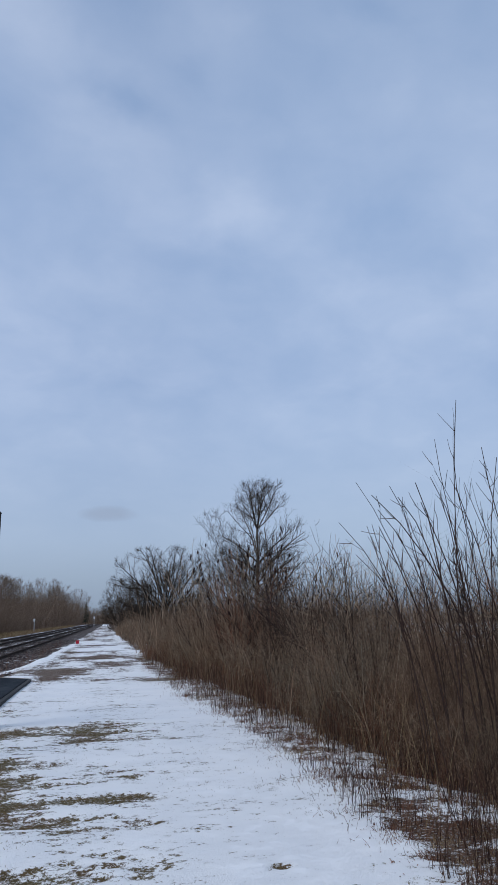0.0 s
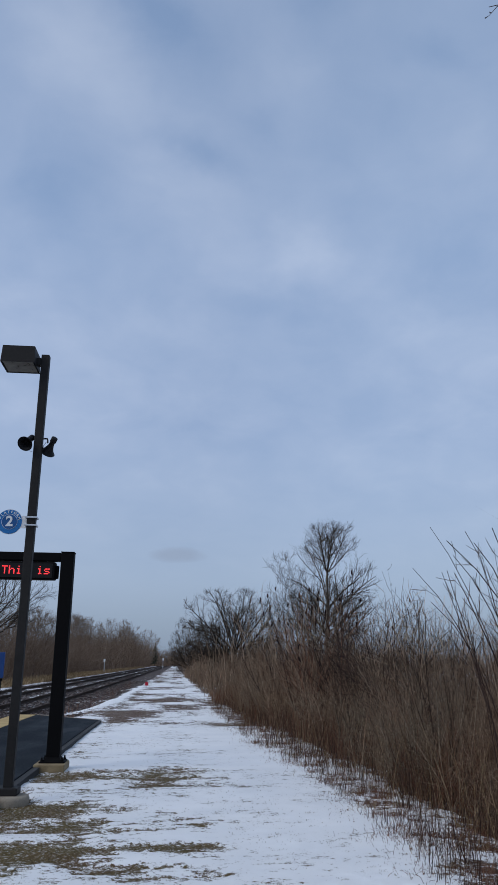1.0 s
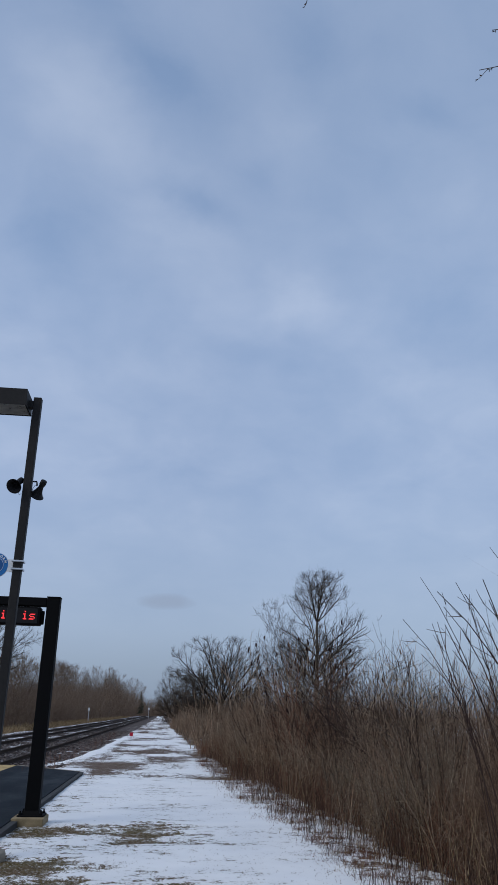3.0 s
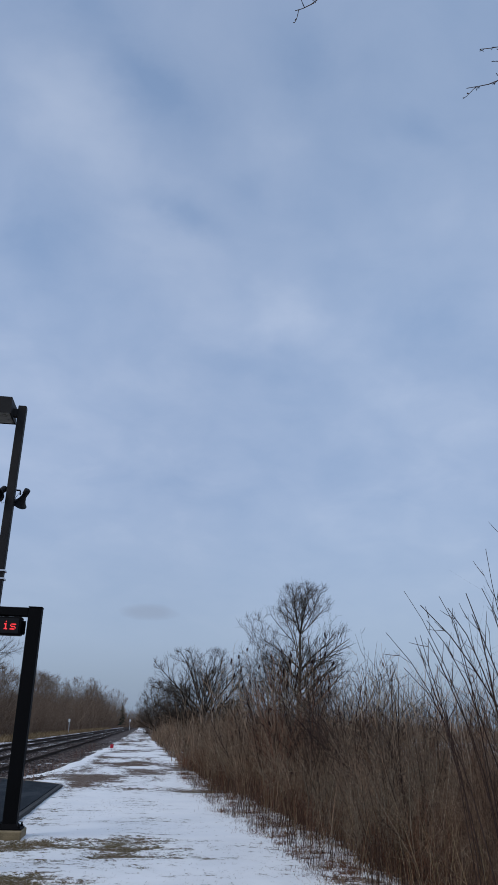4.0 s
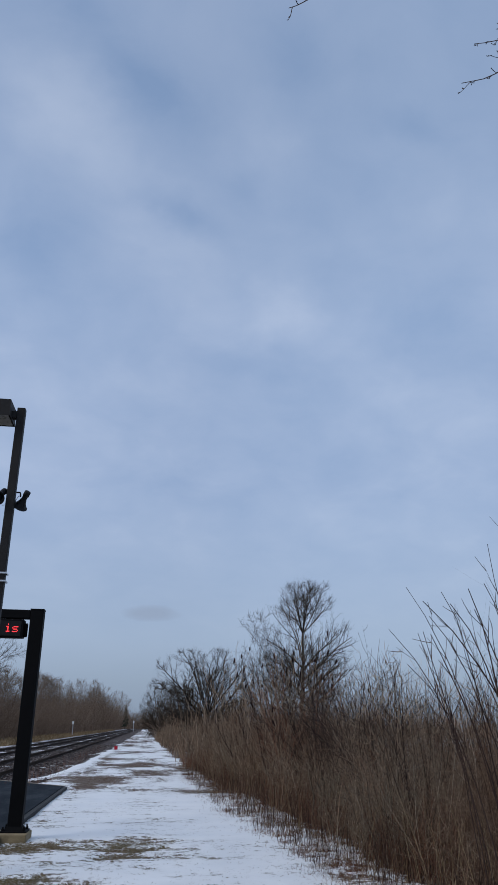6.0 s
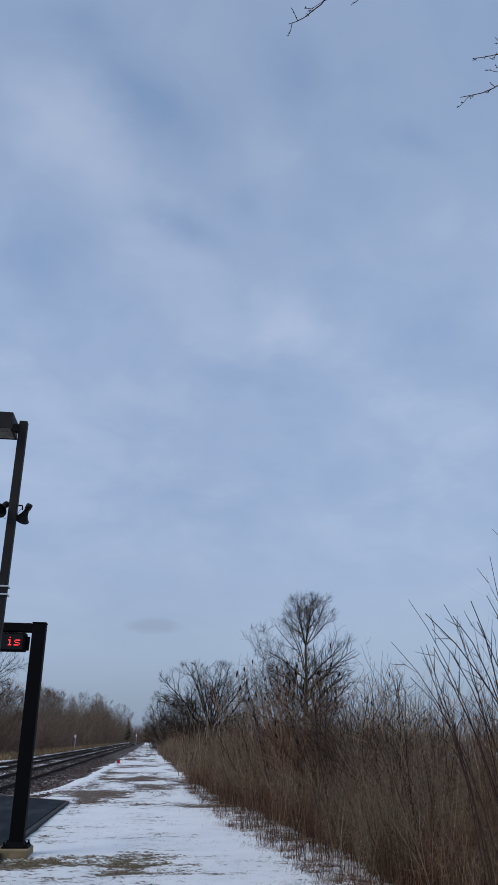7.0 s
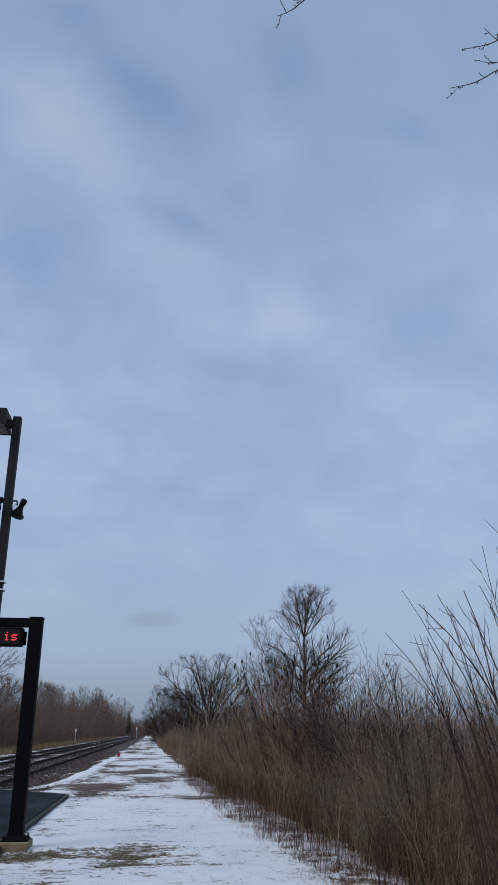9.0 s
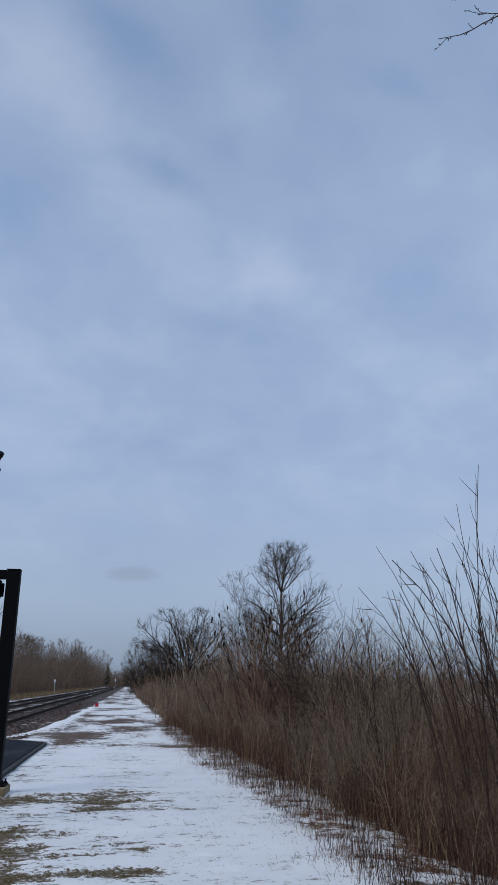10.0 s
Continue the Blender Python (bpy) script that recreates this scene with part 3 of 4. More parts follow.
def pebbles(name, seed, n, spot, size, mat, label):
    """Loose stones as squashed, uneven lumps."""
    rng = np.random.default_rng(seed)
    p = spot(rng, n)
    n = len(p)
    c = np.array([[-1, -1, -1], [1, -1, -1], [1, 1, -1], [-1, 1, -1], [-1, -1, 1], [1, -1, 1], [1, 1, 1], [-1, 1, 1]]) * 0.5
    f = np.array([[0, 3, 2, 1], [4, 5, 6, 7], [0, 1, 5, 4], [1, 2, 6, 5], [2, 3, 7, 6], [3, 0, 4, 7]])
    V = c[None] * (1 + rng.normal(0, 0.28, (n, 8, 3))) * (size * (0.5 + rng.random(n)))[:, None, None] * np.array([1.1, 1.1, 0.75])
    a = rng.random(n) * 6.28
    ca, sa = np.cos(a)[:, None], np.sin(a)[:, None]
    V = np.stack([V[..., 0] * ca - V[..., 1] * sa, V[..., 0] * sa + V[..., 1] * ca, V[..., 2]], -1) + p[:, None, :]
    Q = f[None] + (np.arange(n) * 8)[:, None, None]
    return tagged(new(name, raw_mesh(name, V.reshape(-1, 3), Q.reshape(-1, 4), mat, False)), label, "stones", kind="stuff")


def on_ballast(rng, n):
    y = 18 + 60 * rng.random(n) ** 1.6
    x = -3.0 - 8.3 * rng.random(n)
    return np.stack([x, y, land(x, y) + 0.005], 1)[bareness(x, y) + rng.normal(0, 0.1, n) > 0.55]


pebbles("ballast_stones", 71, 22000, on_ballast, 0.045, STONE, "grey-brown crushed ballast stones beside the rails")

# ---- platform ----
PLAT_X0, PLAT_X1, PLAT_Z = -4.68, -1.98, 0.10


def slab(xa, xb, ya, yb_left, yb_right, z0, z1):
    bm = bmesh.new()
    low = [bm.verts.new((x, y, z0)) for x, y in ((xa, ya), (xb, ya), (xb, yb_right), (xa, yb_left))]
    top = [bm.verts.new((x, y, z1)) for x, y in ((xa, ya), (xb, ya), (xb, yb_right), (xa, yb_left))]
    bm.faces.new(low[::-1])
    bm.faces.new(top)
    for i in range(4):
        j = (i + 1) % 4
        bm.faces.new((low[i], low[j], top[j], top[i]))
    bmesh.ops.recalc_face_normals(bm, faces=bm.faces)
    return bm


def end_at(x):
    return 22.4 + (PLAT_X1 - x) * 1.02


platform = tagged(part("platform", slab(-4.05, -2.08, -12, end_at(-4.05) - 0.12, end_at(-2.08) - 0.12, -0.3, PLAT_Z), ASPHALT),
                  "low station platform of damp black asphalt", "platform", kind="structure")
part("platform_edging", slab(-2.076, -1.98, -12, end_at(-2.076), end_at(-1.98), -0.3, PLAT_Z - 0.012), EDGE, platform, "grey weathered timber edging")
ends = bmesh.new()
corner = [(-4.05, end_at(-4.05) - 0.116), (-2.08, end_at(-2.08) - 0.116), (-2.08, end_at(-2.08)), (-4.05, end_at(-4.05))]
low, top = [[ends.verts.new((*c, h)) for c in corner] for h in (-0.3, PLAT_Z + 0.004)]
ends.faces.new(low[::-1]), ends.faces.new(top)
for i in range(4):
    ends.faces.new((low[i], low[(i + 1) % 4], top[(i + 1) % 4], top[i]))
part("end_edging", ends, GREYCRETE, platform, "pale concrete edging")


def build_tactile():
    y, k = 5.0, 0
    while y < end_at(-4.4) - 0.62:
        y1 = y + 0.605
        bm = box(-4.68, -4.054, y, y1 - 0.008, PLAT_Z - 0.06, PLAT_Z + 0.008, 0.004)
        part("tactile_paver", bm, TACTILE, platform)
        y = y1


build_tactile()

# ---- lamp post ----
def build_lamp():
    x, y = -1.918, 9.99
    lamp = empty("lamp_post", x, y, 0, "dark bronze square lamp post with box luminaire on a concrete pier", "lamp post")
    h = 0.053
    part("footing", lathe([(0.235, -0.2), (0.25, -0.18), (0.252, 0.06), (0.24, 0.09), (0.215, 0.100)], 28), GREYCRETE, lamp, "round grey concrete pier", True)
    part("base_cover", box(-0.125, 0.125, -0.125, 0.125, 0.100, 0.185, 0.012), BRONZE, lamp)
    part("pole", box(-h, h, -h, h, 0.105, 5.59, 0.008), BRONZE, lamp)
    part("arm", box(-0.12, -h, -0.05, 0.05, 5.44, 5.54, 0.006), BRONZE, lamp)
    bx0, bx1, by = -0.55, -0.105, 0.215
    bm = bmesh.new()
    pts = [(bx0, -by, 5.405), (bx1, -by, 5.405), (bx1, by, 5.405), (bx0, by, 5.405), (bx0 + 0.012, -by + 0.01, 5.64), (bx1 - 0.012, -by + 0.01, 5.64), (bx1 - 0.012, by - 0.01, 5.64), (bx0 + 0.012, by - 0.01, 5.64)]
    v = [bm.verts.new(p) for p in pts]
    for f in ((4, 5, 6, 7), (0, 1, 5, 4), (1, 2, 6, 5), (2, 3, 7, 6), (3, 0, 4, 7), (3, 2, 1, 0)):
        bm.faces.new([v[i] for i in f])
    bottom = [f for f in bm.faces if f.calc_center_median().z < 5.415]
    r = bmesh.ops.inset_region(bm, faces=bottom, thickness=0.022)
    bmesh.ops.translate(bm, vec=(0, 0, 0.02), verts=list({w for f in bottom for w in f.verts}))
    head = part("luminaire", bm, BRONZE, lamp, "dark bronze box luminaire")
    part("lens", box(bx0 + 0.026, bx1 - 0.026, -by + 0.026, by - 0.026, 5.412, 5.418), LENSGLASS, head, "flat glass lens with mottled reflection in its colour")

    def horn(px, py, pz, way, tilt):
        """A paging horn whose mouth looks along way, dipped by tilt."""
        m = Matrix.Translation((px, py, pz)) @ Euler((0, radians(90 + tilt), radians(way))).to_matrix().to_4x4()
        m = m @ Matrix.Scale(0.97, 4)
        bm = lathe([(0.030, -0.17), (0.042, -0.165), (0.042, -0.10), (0.034, -0.09), (0.036, -0.05), (0.050, 0.0), (0.072, 0.045), (0.098, 0.08), (0.104, 0.083), (0.100, 0.088),
                    (0.070, 0.055), (0.046, 0.01), (0.030, -0.03)], 22, m)
        return part("horn_speaker", bm, HORNBLACK, lamp, "black paging horn", True)
    left = horn(-0.125, -0.10, 4.345, 256, 36)
    right = horn(0.140, 0.06, 4.315, 126, 42)
    part("horn_bracket", pipe([(-0.063, 0, 4.40), (-0.11, -0.01, 4.40), (-0.12, -0.05, 4.38), (-0.125, -0.075, 4.35)], 0.010), HORNBLACK, left)
    part("horn_bracket", pipe([(0.063, 0, 4.42), (0.11, 0, 4.42), (0.115, 0, 4.40), (0.12, -0.01, 4.36)], 0.011), HORNBLACK, right)
    part("cable", pipe([(-0.063, -0.03, 4.24), (-0.085, -0.05, 4.22), (-0.10, -0.06, 4.26), (-0.105, -0.05, 4.36)], 0.0035, 5), GALVANISED, left)
    part("cable", pipe([(0.065, -0.02, 4.25), (0.075, -0.04, 4.31), (0.105, -0.05, 4.36), (0.135, -0.03, 4.37)], 0.0035, 5), HORNBLACK, right)
    return lamp


build_lamp()


def letters(text, size, m, bold=0.0, depth=0.0015):
    cu = bpy.data.curves.new("letters", "FONT")
    cu.body, cu.size, cu.align_x, cu.align_y, cu.extrude, cu.offset = text, size, "CENTER", "CENTER", depth, bold
    ob = bpy.data.objects.new("letters", cu)
    scene.collection.objects.link(ob)
    me = bpy.data.meshes.new_from_object(ob.evaluated_get(bpy.context.evaluated_depsgraph_get()))
    bpy.data.objects.remove(ob)
    bpy.data.curves.remove(cu)
    me.transform(m)
    return me


def joined(name, meshes, mat, parent, label=""):
    bm = bmesh.new()
    for me in meshes:
        bm.from_mesh(me)
        bpy.data.meshes.remove(me)
    return part(name, bm, mat, parent, label)


FACE = Matrix.Rotation(math.pi / 2, 4, "X")    # letters stand up and look back along -y


def build_round_sign():
    sign = empty("platform_sign", -2.193, 9.985, 3.305, "round blue enamel platform number sign strapped to the lamp post", "sign")
    turn = Matrix.Rotation(math.pi / 2, 4, "X")
    part("backing", lathe([(0.158, -0.006), (0.161, -0.003), (0.161, 0.001), (0.158, 0.003)], 48, turn), WHITE, sign, "pale rim of the sign")
    part("outer_ring", lathe([(0.155, 0.003), (0.155, 0.006)], 48, turn), BLUE, sign, "bright blue outer ring")
    ring = lathe([(0.099, 0.006), (0.099, 0.0085)], 40, turn)
    part("inner_rim", ring, WHITE, sign)
    part("inner_disc", lathe([(0.0945, 0.0085), (0.0945, 0.011)], 40, turn), NAVY, sign, "darker blue middle")
    joined("numeral", [letters("2", 0.178, Matrix.Translation((0.0, -0.0125, 0.0)) @ FACE, 0.006)], WHITE, sign, "white numeral two")
    made = []
    for i, c in enumerate("PLATFORM"):
        a = radians(68 - i * 136 / 7)
        made.append(letters(c, 0.044, Matrix.Rotation(-a, 4, "Y") @ Matrix.Translation((0, -0.0078, 0.126)) @ FACE, 0.0012))
    joined("lettering", made, WHITE, sign, "white ring lettering")
    part("mount_plate", box(0.145, 0.215, -0.004, 0.004, -0.08, 0.08, 0.002), WHITE, sign)
    for z in (0.055, -0.045):
        bm = box(0.20, 0.350, -0.071, -0.066, z - 0.010, z + 0.010, 0.001)
        box(0.2035, 0.2085, -0.066, 0.071, z - 0.010, z + 0.010, 0.001, bm)
        box(0.345, 0.350, -0.066, 0.071, z - 0.010, z + 0.010, 0.001, bm)
        box(0.20, 0.350, 0.071, 0.076, z - 0.010, z + 0.010, 0.001, bm)
        part("strap", bm, GALVANISED, sign, "bright steel strap")


build_round_sign()


# ---- message sign on its frame ----
def build_message_frame():
    fx, fy = -1.835, 12.89
    gate = empty("message_sign", fx, fy, 0, "black steel portal frame carrying a red dot-matrix message display", "message sign")
    part("footing", box(-0.245, 0.215, -0.33, 0.25, -0.3, 0.125, 0.015), CONCRETE, gate, "square tan concrete footing")
    part("base_plate", box(-0.19, 0.19, -0.19, 0.19, 0.126, 0.148, 0.004), BLACK, gate)
    for bx in (-0.15, 0.15):
        for by in (-0.15, 0.15):
            part("bolt", lathe([(0.022, 0.148), (0.022, 0.175), (0.012, 0.176), (0.012, 0.205)], 6, Matrix.Translation((bx, by, 0))), BLACK, gate)
    part("post", box(-0.102, 0.102, -0.102, 0.102, 0.148, 3.30, 0.012), BLACK, gate)
    part("base_collar", lathe([(0.20, 0.148), (0.155, 0.20)], 4, Matrix.Rotation(radians(45), 4, "Z")), BLACK, gate)
    part("beam", box(-2.70, -0.103, -0.09, 0.09, 3.165, 3.30, 0.012), BLACK, gate)
    part("corner_cap", box(-0.108, 0.108, -0.108, 0.108, 3.301, 3.318, 0.004), BLACK, gate)
    case = part("display_case", box(-2.2, -0.185, -0.10, 0.10, 2.865, 3.145, 0.014), BLACK, gate, "long black display housing")
    part("end_cap", lathe([(0.03, 2.885), (0.034, 2.90), (0.034, 3.08), (0.03, 3.095)], 12, Matrix.Translation((-0.165, 0.0, 0))), BLACK, case)
    part("window", box(-2.15, -0.225, -0.106, -0.101, 2.890, 3.12, 0.001), HORNBLACK, case, "dark display window")
    for hx in (-0.45, -1.2, -1.95):
        part("hanger", box(hx - 0.02, hx + 0.02, -0.03, 0.03, 3.145, 3.166, 0.003), BLACK, case)
    # dots of the lit message, five columns by seven rows a letter
    glyph = {"T": (31, 4, 4, 4, 4, 4, 4), "h": (16, 16, 22, 25, 17, 17, 17), "i": (4, 0, 12, 4, 4, 4, 14), "s": (0, 0, 15, 16, 14, 1, 30), " ": (0,) * 7}
    text, pitch = "This is", 0.0185
    start = -0.235 - len(text) * 6 * pitch
    for k, c in enumerate(text):
        if c == " ":
            continue
        bm = bmesh.new()
        for row, bits in enumerate(glyph[c]):
            for col in range(5):
                if bits >> (4 - col) & 1:
                    px, pz = start + (k * 6 + col) * pitch, 3.066 - row * pitch
                    box(px - 0.0078, px + 0.0078, -0.1085, -0.1062, pz - 0.0078, pz + 0.0078, 0.0, bm)
        part("letter", bm, LED, case, "glowing red dot letter")


build_message_frame()


def build_info_panel():
    panel = empty("information_sign", -4.27, 18.5, PLAT_Z, "blue information panel on black posts standing on the platform", "sign")
    part("board", box(-0.42, 0.40, -0.03, 0.03, 1.13, 1.69, 0.008), PANELBLUE, panel, "plain blue board")
    part("frame", box(-0.44, 0.385, -0.022, 0.022, 1.07, 1.126, 0.006), BLACK, panel)
    for lx in (-0.35, 0.31):
        part("leg", box(lx - 0.05, lx + 0.05, -0.045, 0.045, 0.004, 1.068, 0.006), BLACK, panel)


build_info_panel()


def stake(name, x, y, h, r, mat, label, head=None):
    z = float(land(np.array([x]), np.array([y]))[0])
    ob = empty(name, x, y, z, label, "marker")
    part("stake", lathe([(r, -0.2), (r, h), (r * 0.6, h + r * 0.5)], 8), mat, ob)
    if head:
        w, lo, hi, m2 = head
        part("plate", box(-w / 2, w / 2, -0.014 - r, -0.006 - r, lo, hi, 0.002), m2, ob)


stake("track_flag", -1.85, 51.0, 0.44, 0.008, GALVANISED, "small red metal flag on a thin stake beside the track", (0.20, 0.22, 0.43, RED))
stake("marker_post", -7.45, 39.7, 1.02, 0.035, WHITE, "white marker post standing between the tracks")
stake("marker_post", -12.0, 135, 2.25, 0.07, GALVANISED, "pale marker post in dry grass beside the track", (0.30, 1.85, 2.3, WHITE))
stake("signal_post", -4.6, 265, 3.1, 0.07, GALVANISED, "small far signal post with pale head beside the rails", (0.40, 2.5, 3.2, WHITE))


# ---- trees ----
def tree(name, x, y, seed, height, girth, lead, lobes, label, limbs=22, twig=0.007, mat=None, low=0.2, flare=(68, 22), counts=(9, 6, 4), rise=0.05, lean=0.0, tops=5, ends=(0.22, 0.50), reach=0.55, fan=40):
    """A leafless tree: limbs leave the trunk at wider angles lower down and fork three times over; lobes (centre, half widths
    across and up) bound its crown."""
    rng = np.random.default_rng(seed)
    z = float(land(np.array([x]), np.array([y]))[0])
    ob = empty(name, x, y, z, label, "tree")
    shape = np.array(lobes)

    def room(start, way, most):
        """How far each branch can go before it leaves the crown."""
        d = np.linspace(0.04, 1, 16)[None, :] * most[:, None]
        p = start[:, None] + unit(way)[:, None] * d[..., None]
        rough = 0.78 + 0.40 * fractal(p[..., 0] * 0.9 + p[..., 1] * 0.6 + 31, p[..., 2] * 0.9 + 7, seed, 2)
        far = np.full(p.shape[:2], 9.0)
        for c in shape:
            q = (p - c[:3]) / (np.array([c[3], c[3], c[4]]) * rough[..., None])
            far = np.minimum(far, (q ** 2).sum(-1))
        return np.maximum((d * (far < 1)).max(1), 0.10 * most)

    k = 14
    up = np.linspace(-0.2, height * lead, k + 1)
    sway = np.cumsum(rng.normal(0, 0.012, (k + 1, 2)), 0) * height / 10
    line = np.stack([lean * up / height + sway[:, 0], sway[:, 1], up], 1)
    thick = girth * np.interp(up / height, [-0.02, 0.04, lead], [1.3, 1.0, 0.36])
    stem = (line[None], thick[None])
    # limbs and leaders
    u = np.sort(low / lead + (1 - low / lead) * (np.arange(limbs) + rng.random(limbs)) / limbs)
    u[-tops:] = 1.0
    at = np.stack([np.interp(u * height * lead, up, line[:, a]) for a in range(3)], 1)
    turn = np.arange(limbs) * 2.39996 + rng.normal(0, 0.35, limbs)
    tilt = np.radians(np.interp(u, [low / lead, 1], flare) + rng.normal(0, 7, limbs))
    tilt[-tops:] = np.radians(4 + fan * (np.arange(tops) + 0.5) / tops)
    way = np.stack([np.cos(turn) * np.sin(tilt), np.sin(turn) * np.sin(tilt), np.cos(tilt)], 1)
    L = room(at, way + np.array([0, 0, rise * 3]), np.full(limbs, height * 0.75))
    r = np.interp(u * height * lead, up, thick) * (0.40 + 0.25 * rng.random(limbs)) * np.clip(L / (0.3 * height), 0.45, 1.15)
    r[-tops:] = thick[-1] * (0.55 + 0.3 * rng.random(tops))
    stems = grow(rng, at, way, L, np.maximum(r, twig * 1.5), 9, 0.06, rise, 0.22)
    groups, own = [(*stems, 5)], L
    for level, count in enumerate(counts):
        s, d, r, u = fork(rng, stems, count, (0.16, 0.14, 0.2)[level], 0.99, (44, 42, 38)[level], 13)
        d = unit(d + np.array([0, 0, 0.16]))
        n = len(s)
        most = np.repeat(own, count) * reach * (1.15 - 0.75 * u) * (0.55 + 0.75 * rng.random(n)) + ends[0]
        if level == len(counts) - 1:
            most = ends[0] + (ends[1] - ends[0]) * rng.random(n)
        own = room(s, d, most) * (0.75 + 0.45 * rng.random(n)) if level < len(counts) - 1 else most
        stems = grow(rng, s, d, own, np.maximum(r * 0.66, twig * (1.25 - 0.15 * level)), (6, 4, 3)[level], (0.08, 0.10, 0.10)[level], 0.035, 0.45)
        groups.append((*stems, (4, 3, 3)[level]))
    t = new("trunk", tubes("trunk", [(*stem, 10)], BARK))
    t.parent = ob
    crown = new("crown", tubes("crown", groups, mat or TWIGS))
    crown.parent = ob
    return ob


tree("tall_tree", 9.42, 50, 28, 11.4, 0.17, 0.67, ((0.1, 0, 8.85, 2.5, 2.2), (1.8, 0, 7.0, 1.7, 1.8), (-1.4, 0, 6.8, 1.5, 1.6), (0.0, 0, 4.9, 3.5, 1.9)),
     "tall leafless tree rising over the thicket", limbs=30, twig=0.0060, low=0.20, flare=(62, 40), tops=9, counts=(8, 5, 4), rise=0.03, fan=52)
tree("slender_tree", 7.4, 49, 6, 8.9, 0.085, 0.45, ((-0.75, 0, 6.9, 1.5, 1.95), (-0.5, 0, 4.7, 2.5, 1.7)), "slender leafless tree beside a taller one", limbs=16, twig=0.0058, low=0.16, flare=(58, 30), tops=5, counts=(7, 5, 4), rise=0.03)
tree("round_tree", 5.45, 75, 8, 9.0, 0.27, 0.28, ((-0.35, 0, 4.5, 5.0, 4.15), (-0.2, 0, 3.0, 5.3, 2.0)), "broad round leafless tree behind the brush", limbs=28, twig=0.0080, low=0.06, flare=(80, 50), tops=12, counts=(12, 7, 4), ends=(0.25, 0.5), rise=0.012, fan=66, reach=0.42)
for k, (tx, ty, th, tr) in enumerate(((1.5, 108, 7.2, 2.7), (4.3, 114, 7.0, 3.2))):
    tree("dense_tree", tx, ty, 9 + k, th, 0.18, 0.32, ((0, 0, th * 0.54, tr, th * 0.45), (0, 0, th * 0.30, tr * 1.1, th * 0.24)), "small dense leafless tree beside the path's far end", limbs=20, twig=0.010, mat=SAPLING, low=0.06, flare=(80, 35), counts=(8, 6, 4), ends=(0.3, 0.6), rise=0.025, tops=6)
tree("lineside_tree", -18.6, 76, 10, 11.8, 0.26, 0.45, ((0.5, 0, 8.0, 6.8, 3.6), (4.4, 0, 6.4, 3.6, 1.8)), "spreading leafless tree across the tracks", limbs=22, twig=0.008, low=0.2, flare=(74, 40), counts=(8, 6, 4), ends=(0.35, 0.8), rise=0.02)
FAR_TREES = ((-20.5, 150, 10.8, 3.6), (-22, 170, 11.5, 3.6), (-23, 185, 12.3, 4), (-15.5, 240, 14.0, 4.4), (-16.5, 262, 13, 4), (-24, 118, 8.8, 3.6), (-16, 92, 7.2, 2.6), (-22, 205, 12.5, 4),
             (-19, 225, 13.5, 4.2), (-18, 285, 14, 4.5), (-14.2, 385, 17, 5.5))
# crowns take the paler scrub tone: distance haze put into their colour
for k, (tx, ty, th, tr) in enumerate(FAR_TREES):
    tree("far_tree", tx, ty, 30 + k, th, 0.2, 0.45, ((0, 0, th * 0.60, tr, th * 0.40),), "leafless tree in the far woods", limbs=14, twig=0.013 + 0.00002 * ty, mat=FARBRUSH, low=0.15, flare=(60, 30), counts=(6, 5, 3), ends=(0.5, 1.1), rise=0.03)


def conifer(x, y, h):
    rng = np.random.default_rng(3)
    ob = empty("conifer", x, y, float(land(np.array([x]), np.array([y]))[0]), "narrow dark evergreen among bare trees", "tree")
    trunk = part("trunk", lathe([(0.16, -0.2), (0.12, h * 0.4), (0.02, h)], 8), BARK, ob)
    n = 420
    u = rng.random(n) ** 0.8
    z = h * (0.12 + 0.86 * u)
    a = rng.random(n) * 6.283
    start = np.stack([0 * z, 0 * z, z], 1)
    way = np.stack([np.cos(a), np.sin(a), -0.25 + 0 * a], 1)
    b = grow(rng, start, way, (1 - u) * h * 0.21 + 0.18, 0.10 + 0.05 * rng.random(n), 3, 0.1, 0.04, 0.2)
    c = new("crown", tubes("crown", [(*b, 4)], NEEDLES))
    c.parent = ob


conifer(-11.6, 420, 12.0)


